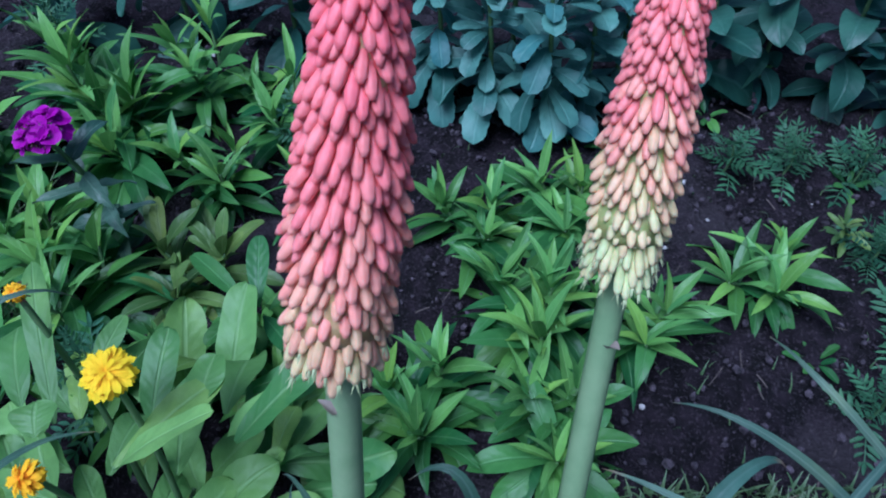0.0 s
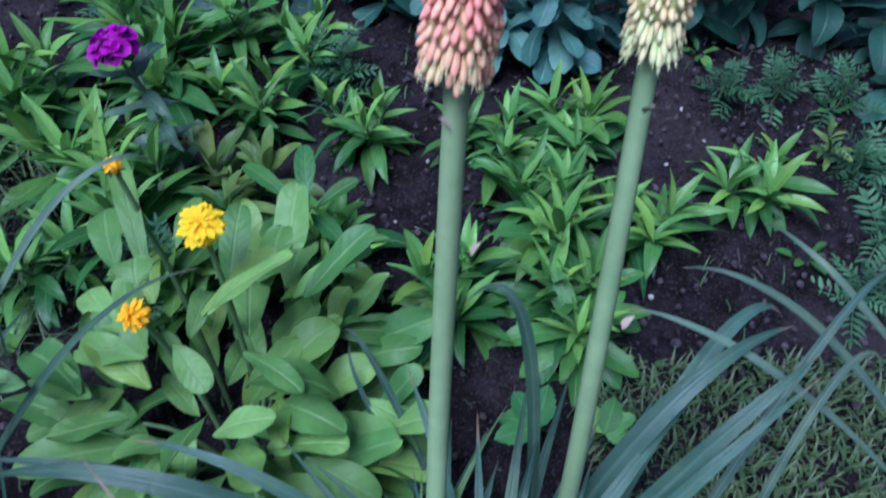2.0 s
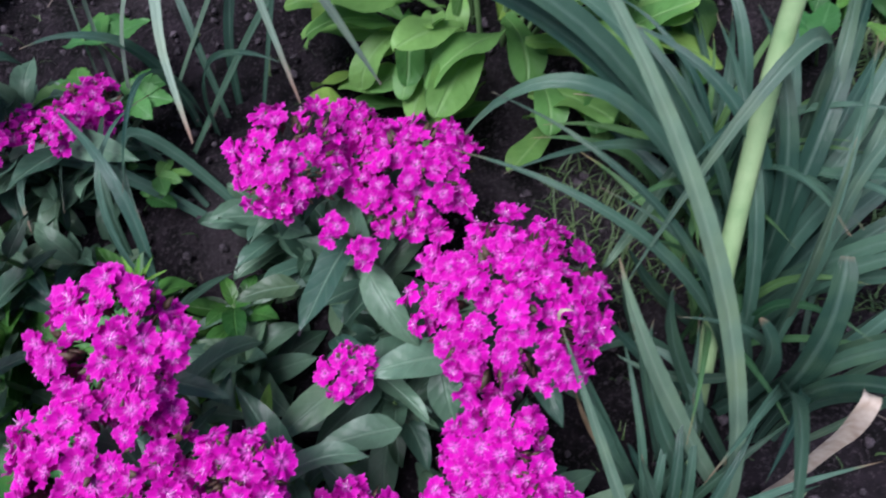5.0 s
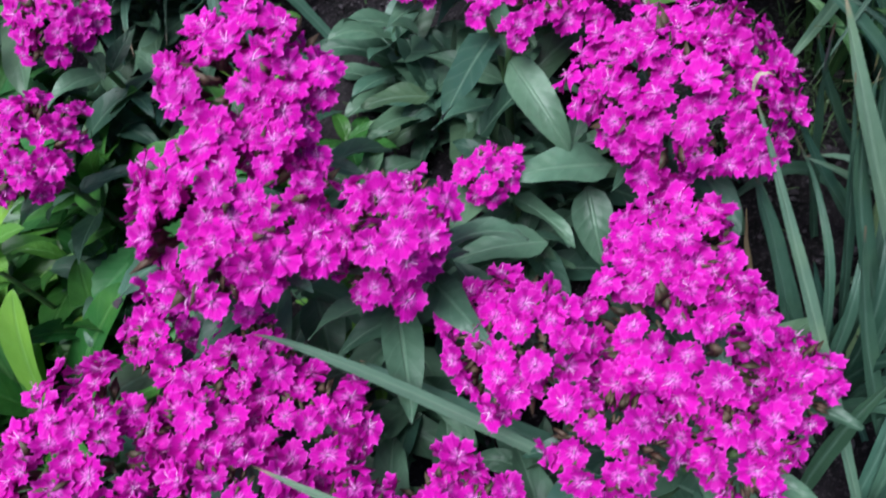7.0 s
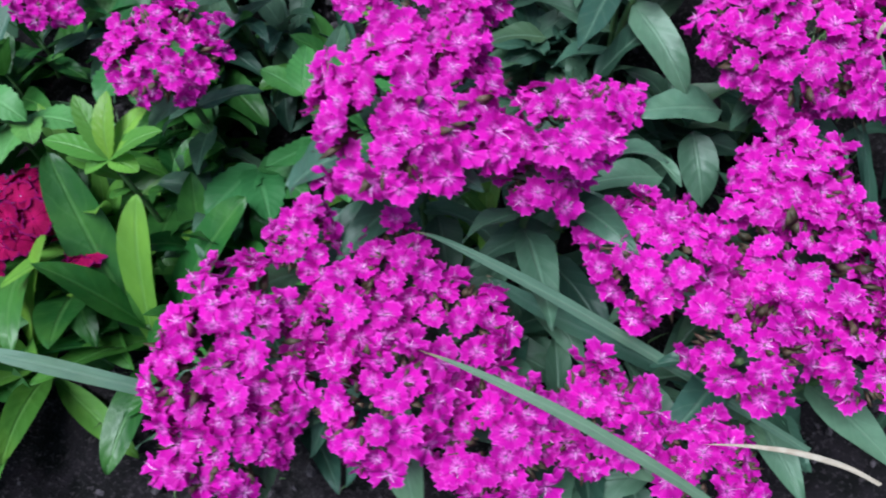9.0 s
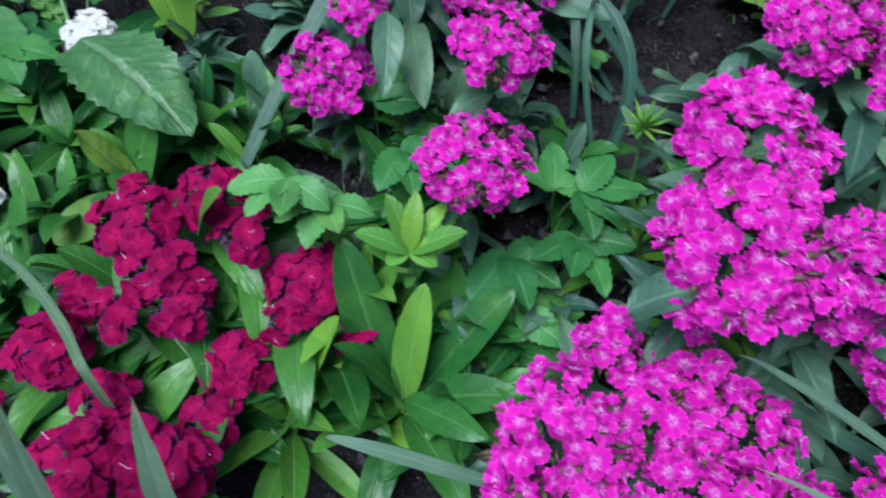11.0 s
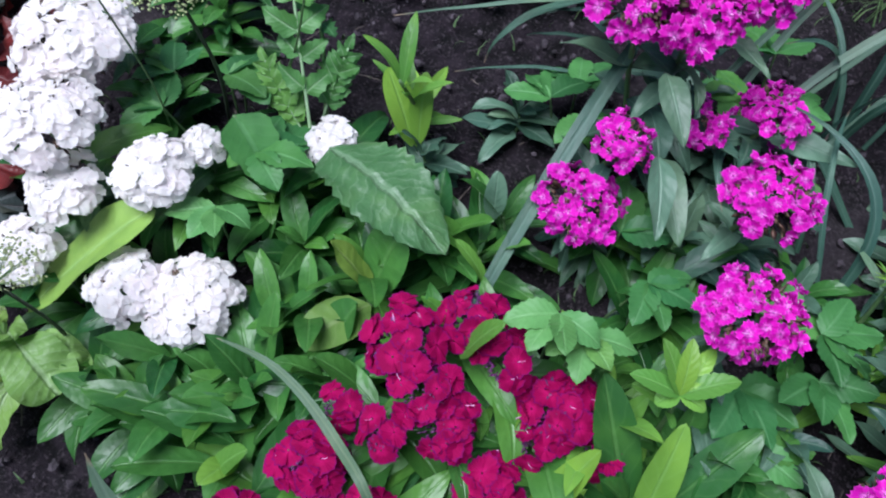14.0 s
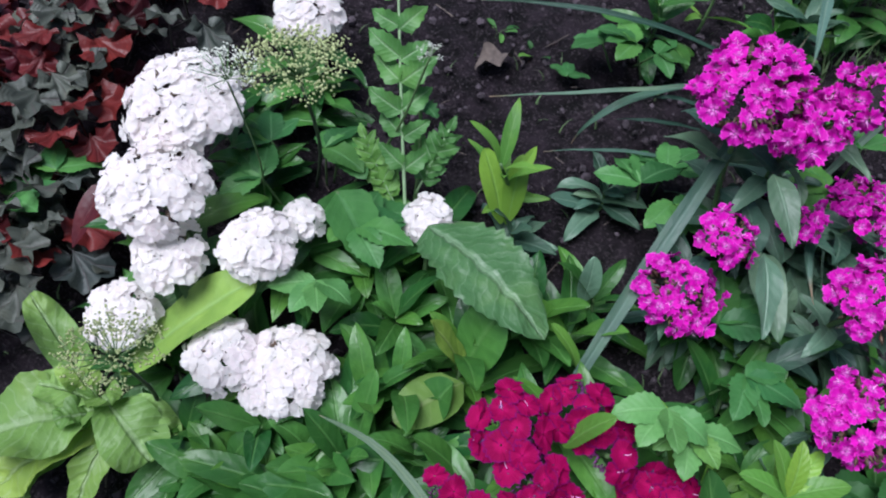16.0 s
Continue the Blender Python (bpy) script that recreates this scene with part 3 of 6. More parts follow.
def leafy_shoot(name, label, category, at, top, meshes, whorls, size=(1.0, 0.5), rise=(15, 60), per=3, seed=0, group="", stem=0.0025, shoots=1, apart=0.022, young=None):
    """One plant of leafy upright shoots: stalks with leaves all the way up, smaller and steeper towards their tips."""
    r = random.Random(seed + 500)
    base, tip = Vector(at), Vector(top)
    ob = thing(name, base, label, category, group)
    for q in range(shoots):
        a = q * math.tau / shoots + r.uniform(0, 1.5)
        off = Vector((math.cos(a), math.sin(a), 0)) * apart * r.uniform(0.7, 1.3) if shoots > 1 else Vector((0, 0, 0))
        end = tip + off * 1.6 - Vector((0, 0, (tip - base).z * r.uniform(0.0, 0.35))) if shoots > 1 else tip
        start = base + off * 0.4
        piece("stalk", tube_mesh("stalk", ((0, 0, 0), (end - start) * 0.5 + Vector((0.004, 0, 0)), end - start), (stem, stem * 0.6), THIN_STEM, 6, 8), ob, Matrix.Translation(start))
        for j in range(whorls):
            f = (j + 0.6) / whorls
            for k in range(per):
                az = j * 67 + k * 360 / per + r.uniform(-32, 32)
                el = rise[0] + (rise[1] - rise[0]) * f + r.uniform(-16, 16)
                big = (size[0] + (size[1] - size[0]) * f) * r.uniform(0.65, 1.2)
                piece("leaf", r.choice(young if young and f > 0.62 else meshes), ob, aim(start.lerp(end, min(1.0, f + r.uniform(-0.06, 0.06))), az, el, r.uniform(-28, 28), big))
    return ob


def join_mesh(name, placed, root):
    """One mesh out of placed copies of small meshes (mesh, world pose), about root."""
    mats = []
    for me, _ in placed:
        if me.materials[0] not in mats:
            mats.append(me.materials[0])
    verts, faces, uvs, slots = [], [], [], []
    for me, m in placed:
        i = len(verts)
        own = {}
        for loop, uv in zip(me.loops, me.uv_layers[0].data):
            own[loop.vertex_index] = tuple(uv.uv)
        verts += [m @ v.co - root for v in me.vertices]
        uvs += [own.get(k, (0, 0)) for k in range(len(me.vertices))]
        for p in me.polygons:
            faces.append(tuple(i + k for k in p.vertices))
            slots.append(mats.index(me.materials[0]))
    return mesh_of(name, verts, faces, mats, uvs, slots)


def leaf_between(parent, base, tip, width, mat, seed=0, arch=0.5, roll=0.0, **kw):
    """A leaf of a thing that grows at base and ends at tip, bending over on its way."""
    b, t = Vector(base), Vector(tip)
    d = t - b
    me = leaf_mesh("leaf", d.length * (1 + arch * arch * 0.06), width, mat, arch=arch, seed=seed, **kw)
    az = math.degrees(math.atan2(d.y, d.x))
    el = math.degrees(math.asin(max(-1, min(1, d.z / d.length)))) + math.degrees(arch) * 0.42
    return piece("leaf", me, parent, aim(b, az, el, roll))


def on(x, y, h=0.0):
    return (x, y, ground_z(x, y) + h)


def strewn(name, verts, faces, size_range, count, area, mat, label, category, seed, sink=0.3, flat=0.7):
    """Many small lumps lying on the soil, in one mesh."""
    r = random.Random(seed)
    allv, allf = [], []
    for _ in range(count):
        x, y = r.uniform(area[0], area[1]), r.uniform(area[2], area[3])
        s = size_range[0] + (size_range[1] - size_range[0]) * r.random() ** 3
        m = pose(x, y, ground_z(x, y) + s * (0.5 - sink), r.uniform(0, 360), r.uniform(0, 360), r.uniform(0, 360))
        i = len(allv)
        for v in verts:
            q = m @ (Vector((v[0], v[1], v[2] * flat)) * s * r.uniform(0.7, 1.25))
            allv.append(q)
        allf += [tuple(i + k for k in f) for f in faces]
    return tagged(new(name, mesh_of(name, allv, allf, mat, smooth=False)), label, category, "", "stuff")


ICO = bmesh.new()
bmesh.ops.create_icosphere(ICO, subdivisions=1, radius=0.5)
ICO_V, ICO_F = [v.co.copy() for v in ICO.verts], [tuple(v.index for v in f.verts) for f in ICO.faces]
ICO.free()


# ---- ground ----
def steps(lo, hi, fine, reach):
    inner = list(np.arange(lo, hi, fine))
    outer, d, step = [], 0.0, fine
    while d < reach:
        step *= 1.45
        d += step
        outer.append(d)
    return [lo - d for d in reversed(outer)] + inner + [inner[-1] + d for d in outer]


def build_ground():
    xs, ys = steps(-1.75, 0.95, 0.009, 60.0), steps(-0.6, 1.2, 0.009, 60.0)
    verts, faces = [], []
    for y in ys:
        for x in xs:
            v = Vector((x, y, 0))
            h = 0.011 * noise.fractal(v * 14, 0.8, 2.1, 5) + 0.005 * noise.noise(v * 95) + 0.004 * abs(noise.noise(v * 55)) + 0.014 * noise.noise(v * 4.5)
            near = math.exp(-max(0.0, math.hypot(x + 0.35, y - 0.2) - 1.4))
            verts.append((x, y, ground_z(x, y) + h * near - 0.004))
    c = len(xs)
    for j in range(len(ys) - 1):
        for i in range(c - 1):
            faces.append((j * c + i, j * c + i + 1, (j + 1) * c + i + 1, (j + 1) * c + i))
    return tagged(new("ground", mesh_of("ground", verts, faces, SOIL)), "dark crumbly garden soil of a flower bed", "soil", "", "structure")


build_ground()
strewn("soil_clods", ICO_V, ICO_F, (0.002, 0.012), 15000, (-1.6, 0.85, -0.5, 1.1), CLOD, "small dark clods of earth on the bed", "soil", 1)


def litter(count, area, seed):
    """Bits of dry stalk and straw lying on the soil."""
    r = random.Random(seed)
    verts, faces = [], []
    for _ in range(count):
        x, y = r.uniform(area[0], area[1]), r.uniform(area[2], area[3])
        t, l, w = r.uniform(0, math.tau), r.uniform(0.006, 0.03), r.uniform(0.0004, 0.0009)
        d, e = Vector((math.cos(t), math.sin(t), 0)), Vector((-math.sin(t), math.cos(t), 0)) * w
        i = len(verts)
        for s in (-0.5, 0.1, 0.5):
            p = Vector((x, y, 0)) + d * l * s + e * 3 * s * s
            z = ground_z(p.x, p.y) + 0.011 + 0.004 * s
            for q, h in ((-1, 0), (0, w), (1, 0)):
                verts.append((p.x + e.x * q, p.y + e.y * q, z + h))
        for k in (0, 3):
            faces += [(i + k, i + k + 1, i + k + 4, i + k + 3), (i + k + 1, i + k + 2, i + k + 5, i + k + 4)]
    return tagged(new("plant_litter", mesh_of("plant_litter", verts, faces, LITTER, smooth=False)), "bits of dry straw and stalk lying on the soil", "straw", "", "stuff")


litter(420, (-1.5, 0.8, -0.4, 0.95), 12)
strewn("small_stones", ICO_V, ICO_F, (0.003, 0.009), 60, (-1.5, 0.85, -0.3, 1.0), STONE, "tiny pale stones scattered on the soil", "stone", 2)


# ---- torch lilies ----
def torch_tube(mat, seed):
    r = random.Random(seed)
    sides, rings = 7, ((0.0, 0.3), (0.3, 0.5), (0.6, 0.86), (0.8, 1.06), (0.93, 0.86), (1.0, 0.4))
    verts, faces, uvs = [], [], []
    for s, w in rings:
        for q in range(sides):
            t = q / sides * math.tau
            k = 0.00182 * w * (1 + 0.05 * r.uniform(-1, 1))
            verts.append((k * math.cos(t), 0.0012 * math.sin(s * 3) + k * math.sin(t), -0.023 * s))
            uvs.append((s, q / sides))
    for i in range(len(rings) - 1):
        for q in range(sides):
            faces.append((i * sides + q, (i + 1) * sides + q, (i + 1) * sides + (q + 1) % sides, i * sides + (q + 1) % sides))
    faces.append(tuple((len(rings) - 1) * sides + q for q in range(sides))[::-1])
    return mesh_of("tube_floret", verts, faces, mat, uvs)


def frill_mesh(seed):
    r = random.Random(seed)
    verts, faces = [], []
    for q in range(5):
        t = r.uniform(0, 6.28)
        d = Vector((math.cos(t) * 0.0016, math.sin(t) * 0.0016, -0.005 * r.uniform(0.6, 1.2)))
        e = Vector((-math.sin(t), math.cos(t), 0)) * 0.0006
        i = len(verts)
        verts += [Vector((0, 0, 0)) - e, e, d]
        faces.append((i, i + 1, i + 2))
    return mesh_of("stamen_tuft", verts, faces, CREAM)


TUBE_MESHES = [[torch_tube(m, 10 * i + k) for k in range(3)] for i, m in enumerate(TUBES)]
FRILLS = [frill_mesh(i) for i in range(3)]


def torch_lily(foot, mid, neck, top, radius, rows, per_row, tones, seed, label, lift=0.034):
    """A stout stalk and a tapering spike of hanging tubes. tones: the colour (0 cream to 4 red) by height on the spike."""
    r = random.Random(seed)
    foot, mid, neck, top = Vector(foot), Vector(mid), Vector(neck), Vector(top)
    ob = thing("torch_lily", foot, label, "flower", "torch lilies")
    piece("stalk", tube_mesh("stalk", ((0, 0, 0), mid - foot, neck.lerp(top, 0.18) - foot), (0.0078, 0.0054), STEM, 12, 26), ob, Matrix.Translation(foot))
    axis = (top - neck).normalized()
    turn = Vector((0, 0, 1)).rotation_difference(axis).to_matrix().to_4x4()
    length = (top - neck).length
    spike = piece("spike", tube_mesh("spike", ((0, 0, 0), (top - neck) * 0.42, (top - neck) * 0.84), (radius * 0.76, radius * 0.34), TUBES[int(2 * tones[1])], 10, 10), ob, Matrix.Translation(neck.lerp(top, 0.16)))
    behind = []
    count = rows * per_row
    for i in range(count):
        f = i / (count - 1)
        wide = radius * (0.86 + 0.5 * f) if f < 0.28 else radius * (1.0 - 0.62 * ((f - 0.28) / 0.72) ** 1.4)
        g = f + r.uniform(-0.006, 0.006)
        az = i * 137.508 + r.uniform(-3, 3)
        tone = np.interp(g + r.uniform(-0.09, 0.09), [0, 0.12, 0.3, 0.5, 1], tones)
        lean = (31 if f > 0.1 else 17) + r.uniform(-4, 4)
        h = max(0.0, g) * length + lift
        spot = Matrix.Translation(neck) @ turn @ pose(0, 0, h, 0, 0, az)
        root = wide - 0.023 * math.sin(radians(lean)) - 0.002
        m = spot @ Matrix.Translation((0, -root, 0)) @ pose(0, 0, 0, -lean, 0, 0) @ Matrix.Scale(r.uniform(0.88, 1.1), 4)
        me = r.choice(TUBE_MESHES[int(min(8, max(0, round(2 * tone))))])
        if 118 < az % 360 < 242:
            behind.append((me, m))
            continue
        piece("tube_floret", me, spike, m)
        if f < 0.1 and r.random() < (0.85 if tones[0] < 1 else 0.35):
            tagged(piece("stamen_tuft", r.choice(FRILLS), spike, m @ Matrix.Translation((0, 0, -0.0215))), kind="stuff")
    tagged(piece("far_tube_florets", join_mesh("far_tube_florets", behind, neck), spike, Matrix.Translation(neck)), kind="stuff")
    return ob


def bract(parent, at, az, size=1.0):
    """A small dry papery bract on a stalk."""
    me = leaf_mesh("bract", 0.012 * size, 0.006 * size, HUSK, 0.5, 1.0, 0.3, 0.8, seg=5)
    piece("bract", me, parent, aim(at, az, 60))


lily = torch_lily((-0.092, -0.175, -0.125), (-0.059, 0.04, 0.195), (-0.029, 0.103, 0.487), (-0.001, 0.143, 0.622), 0.0192, 22, 25, (1.2, 1.9, 2.7, 3.6, 4.2), 1, "coral red torch lily, peach at its foot, on stout stalk", 0.027)
bract(lily, (-0.025, 0.078, 0.418), 20, 0.7)
bract(lily, (-0.030, 0.098, 0.474), 160, 0.7)
lily = torch_lily((0.03, 0.085, -0.03), (0.04, 0.085, 0.2), (0.069, 0.157, 0.458), (0.091, 0.207, 0.593), 0.018, 22, 25, (0.1, 0.7, 1.6, 3.0, 4.0), 2, "coral torch lily with greenish cream lower florets on stout stalk", 0.025)
bract(lily, (0.065, 0.138, 0.444), 290, 0.9)
bract(lily, (0.058, 0.094, 0.330), 20, 0.9)


# ---- strap leaves ----
def strap_clump(at, n, length, width, seed, label, low=(35, 80), mat=None, away=None, name="strap_leaf_clump"):
    """A fountain of arching strap leaves."""
    r = random.Random(seed + 900)
    base = Vector(at)
    ob = thing(name, base, label, "plant", "strap-leaved clumps")
    for i in range(n):
        az = math.radians(i * 137.5 + r.uniform(-25, 25)) if away is None else math.radians(r.uniform(*away))
        el, l = math.radians(r.uniform(*low)), length * r.uniform(0.6, 1.1)
        d = Vector((math.cos(az), math.sin(az), 0))
        b = base + d * 0.012 + Vector((r.uniform(-0.015, 0.015), r.uniform(-0.015, 0.015), 0))
        m = b + d * l * 0.5 * math.cos(el) + Vector((0, 0, l * 0.52 * math.sin(el)))
        t = b + d * l * (0.95 * math.cos(el) + 0.25) + Vector((0, 0, l * (0.85 * math.sin(el) - 0.17)))
        blade(ob, b, m, t, width * r.uniform(0.6, 1.1), mat)
    return ob


clump = strap_clump((-0.037, -0.030, -0.052), 26, 0.33, 0.017, 1, "clump of blue-green arching torch lily leaves", low=(48, 82), away=(-25, 145))
# leaves of the clump that show singly
blade(clump, (-0.07, -0.2, -0.1), (-0.109, -0.109, 0.159), (-0.235, 0.045, 0.331), 0.014, PALE_BLADE)
blade(clump, (-0.03, 0.02, -0.04), (-0.041, 0.028, 0.195), (-0.152, -0.082, 0.075), 0.015, PALE_BLADE)
blade(clump, (-0.1, -0.277, -0.1), (-0.151, -0.19, 0.02), (-0.19, -0.114, 0.103), 0.0095, PALE_BLADE)
blade(clump, (-0.19, -0.114, 0.102), (-0.189, -0.112, 0.111), (-0.181, -0.112, 0.111), 0.003, HUSK)
blade(clump, (-0.05, 0.02, -0.04), (-0.185, 0.077, 0.156), (-0.390, 0.116, 0.208), 0.02)
blade(clump, (-0.05, 0.03, -0.04), (-0.195, 0.074, 0.186), (-0.389, 0.106, 0.195), 0.022)
blade(clump, (-0.04, 0.03, -0.04), (-0.147, 0.082, 0.155), (-0.284, 0.133, 0.187), 0.014)
blade(clump, (-0.05, 0.0, -0.04), (-0.162, 0.012, 0.167), (-0.268, 0.023, 0.095), 0.015)
blade(clump, (-0.02, 0.04, -0.03), (0.106, 0.126, 0.158), (0.235, 0.191, 0.181), 0.021)
blade(clump, (-0.01, 0.04, -0.03), (0.107, 0.076, 0.166), (0.218, 0.133, 0.230), 0.018)
blade(clump, (0.0, 0.03, -0.03), (0.095, 0.056, 0.162), (0.212, 0.116, 0.226), 0.013)
blade(clump, (0.423, 0.136, -0.050), (0.280, 0.223, 0.132), (0.175, 0.283, 0.155), 0.0115, PALE_BLADE)
blade(clump, (0.02, 0.03, -0.02), (0.161, 0.179, 0.155), (0.253, 0.232, 0.137), 0.017)
blade(clump, (0.466, 0.203, -0.042), (0.333, 0.277, 0.117), (0.296, 0.375, 0.107), 0.0105, PALE_BLADE)
blade(clump, (0.356, 0.135, 0.007), (0.195, 0.163, 0.179), (0.101, 0.210, 0.197), 0.009, PALE_BLADE)
blade(clump, (0.03, -0.03, -0.03), (0.223, 0.148, 0.193), (0.321, 0.216, 0.197), 0.009, PALE_BLADE)
blade(clump, (0.1, -0.03, -0.03), (0.231, 0.127, 0.167), (0.293, 0.146, 0.165), 0.008, PALE_BLADE)
blade(clump, (0.0, 0.05, -0.03), (0.016, 0.150, 0.233), (-0.027, 0.178, 0.260), 0.012)
blade(clump, (-0.03, 0.06, -0.03), (-0.094, 0.188, 0.129), (-0.129, 0.228, 0.175), 0.008)
blade(clump, (-0.03, 0.07, -0.03), (-0.111, 0.180, 0.108), (-0.128, 0.238, 0.143), 0.006)
blade(clump, (0.01, -0.05, -0.06), (-0.009, -0.026, 0.147), (0.073, 0.012, 0.152), 0.009, PALE_BLADE)
blade(clump, (0.01, -0.06, -0.06), (0.037, -0.071, 0.132), (-0.005, -0.059, 0.218), 0.009, PALE_BLADE)
blade(clump, (-0.02, -0.06, -0.06), (-0.045, -0.084, 0.113), (-0.047, -0.062, 0.209), 0.008, PALE_BLADE)
blade(clump, (0.0, -0.12, -0.08), (0.034, -0.119, 0.088), (-0.003, -0.091, 0.128), 0.009, PALE_BLADE)
blade(clump, (-0.04, -0.1, -0.07), (-0.036, -0.119, 0.062), (-0.029, -0.083, 0.132), 0.02, blunt=0.6)
blade(clump, (-0.06, -0.1, -0.07), (-0.049, -0.107, 0.026), (-0.068, -0.101, 0.089), 0.017, blunt=0.3)
blade(clump, (-0.09, -0.14, -0.08), (-0.098, -0.119, 0.025), (-0.141, -0.089, 0.028), 0.011, PALE_BLADE)
side = strap_clump((-0.037, -0.108, -0.075), 16, 0.34, 0.012, 5, "clump of grey-green strap leaves beside the torch lilies", low=(66, 86))
strap_clump((-0.053, 0.049, -0.029), 16, 0.26, 0.012, 6, "clump of narrow dark green strap leaves", low=(55, 84))

left = strap_clump(on(-0.5, 0.13), 5, 0.27, 0.013, 3, "thin clump of drooping grey-green strap leaves", low=(50, 80))
long_blade(left, (on(-0.62, 0.16), (-0.56, 0.13, 0.2), (-0.46, 0.09, 0.31), (-0.379, 0.071, 0.280), (-0.344, 0.049, 0.226), (-0.309, 0.028, 0.161)), 0.0095, SILVER_BLADE)
long_blade(left, (on(-0.6, 0.15), (-0.56, 0.14, 0.18), (-0.48, 0.11, 0.3), (-0.413, 0.096, 0.302), (-0.388, 0.060, 0.236), (-0.363, 0.015, 0.158)), 0.009, SILVER_BLADE)
long_blade(left, (on(-0.58, 0.12), (-0.535, 0.11, 0.13), (-0.49, 0.095, 0.2), (-0.471, 0.085, 0.201), (-0.458, 0.040, 0.180), (-0.435, -0.012, 0.148)), 0.009, SILVER_BLADE)
blade(left, on(-0.46, 0.14), (-0.374, 0.208, 0.282), (-0.415, 0.212, 0.155), 0.008)
blade(left, on(-0.52, 0.1), (-0.364, 0.199, 0.189), (-0.213, 0.204, 0.291), 0.01)
blade(left, on(-0.55, 0.15), (-0.335, 0.233, 0.306), (-0.248, 0.298, 0.305), 0.009, PALE_BLADE)
blade(left, on(-0.47, 0.05), (-0.543, 0.067, 0.070), (-0.522, -0.008, 0.037), 0.014)
blade(left, on(-0.5, 0.05), (-0.588, 0.085, 0.068), (-0.597, 0.006, 0.039), 0.009)
blade(left, on(-0.5, 0.04), (-0.607, 0.043, 0.067), (-0.610, -0.020, 0.048), 0.016)

mid_clump = thing("strap_leaf_clump", on(-0.78, -0.12), "a few long grey-green arching strap leaves", "plant", "strap-leaved clumps")
blade(mid_clump, (-0.797, -0.145, -0.0), (-0.741, -0.009, 0.106), (-0.671, 0.149, 0.200), 0.017)
blade(mid_clump, (-0.516, -0.062, -0.023), (-0.507, -0.021, 0.093), (-0.588, 0.058, 0.115), 0.0125)
blade(mid_clump, (-0.505, -0.057, -0.022), (-0.538, -0.003, 0.086), (-0.518, 0.083, 0.100), 0.007)
blade(mid_clump, (-0.537, -0.022, 0.020), (-0.548, 0.022, 0.081), (-0.562, 0.091, 0.086), 0.009)
blade(mid_clump, (-0.720, 0.204, 0.095), (-0.809, 0.101, 0.135), (-0.932, 0.089, 0.102), 0.006, PALE_BLADE)
blade(mid_clump, (-0.720, 0.204, 0.095), (-0.805, 0.109, 0.118), (-0.845, 0.105, 0.057), 0.01)
blade(mid_clump, (-0.720, 0.249, 0.108), (-0.840, 0.204, 0.148), (-0.971, 0.196, 0.137), 0.009)
blade(mid_clump, (-0.724, 0.147, 0.078), (-0.773, 0.115, 0.099), (-0.809, 0.116, 0.090), 0.005)
blade(mid_clump, (-0.711, 0.131, 0.043), (-0.786, 0.094, 0.073), (-0.870, 0.080, 0.059), 0.005)
blade(mid_clump, (-0.70, 0.17, 0.08), (-0.755, 0.14, 0.112), (-0.795, 0.128, 0.108), 0.006)
blade(mid_clump, (-0.669, 0.196, 0.250), (-0.672, 0.142, 0.230), (-0.676, 0.083, 0.206), 0.011, PALE_BLADE)

front = thing("strap_leaf_clump", on(-0.24, -0.28), "pale green strap leaves lying across the flower heads", "plant", "strap-leaved clumps")
blade(front, (-0.2, -0.3, -0.05), (-0.359, -0.269, 0.039), (-0.433, -0.262, 0.076), 0.0085, PALE_BLADE)
blade(front, (-0.258, -0.360, -0.009), (-0.346, -0.341, 0.046), (-0.423, -0.320, 0.058), 0.0075, PALE_BLADE)
blade(front, (-0.192, -0.338, 0.007), (-0.230, -0.330, 0.014), (-0.280, -0.332, 0.015), 0.0036, HUSK)
blade(front, (-0.2, -0.27, -0.08), (-0.344, -0.252, -0.015), (-0.398, -0.237, 0.007), 0.016)
blade(front, (-0.52, -0.33, -0.03), (-0.620, -0.341, 0.033), (-0.662, -0.340, 0.038), 0.011, PALE_BLADE)
long_blade(front, ((-0.815, -0.330, -0.100), (-0.833, -0.316, 0.003), (-0.863, -0.287, 0.005), (-0.899, -0.259, 0.009), (-0.937, -0.239, 0.010), (-0.981, -0.230, 0.009)), 0.0078, OLIVE_BLADE)
for tip, foot in (((-0.761, -0.353, 0.079), (-0.755, -0.4, -0.1)), ((-0.831, -0.372, 0.116), (-0.81, -0.42, -0.11)), ((-0.795, -0.384, 0.133), (-0.8, -0.43, -0.08)), ((-0.992, -0.358, 0.076), (-0.965, -0.385, -0.11))):
    tip, foot = Vector(tip), Vector(foot)
    blade(front, foot, foot.lerp(tip, 0.55) + Vector((0, -0.004, 0)), tip, 0.024, PALE_BLADE, face=(0.1, -1, 0.6), keel=0.12)


blade(front, (-0.035, -0.162, -0.100), (-0.035, -0.172, 0.087), (-0.029, -0.158, 0.114), 0.014, HUSK, blunt=0.5)
strap_clump((-0.114, -0.200, -0.100), 16, 0.2, 0.011, 8, "clump of dark green strap leaves beside the magenta flowers", low=(66, 88), away=(-70, 110))
strap_clump((-0.111, -0.275, -0.126), 14, 0.2, 0.011, 9, "clump of dark green strap leaves beside the magenta flowers", low=(58, 86), away=(-80, 80))
strap_clump((-0.078, 0.05, -0.03), 16, 0.22, 0.0095, 14, "clump of fresh green narrow strap leaves", low=(62, 88), mat=FRESH_BLADE)
strap_clump((-0.066, -0.045, -0.055), 14, 0.2, 0.0095, 15, "clump of fresh green narrow strap leaves", low=(58, 88), mat=FRESH_BLADE)
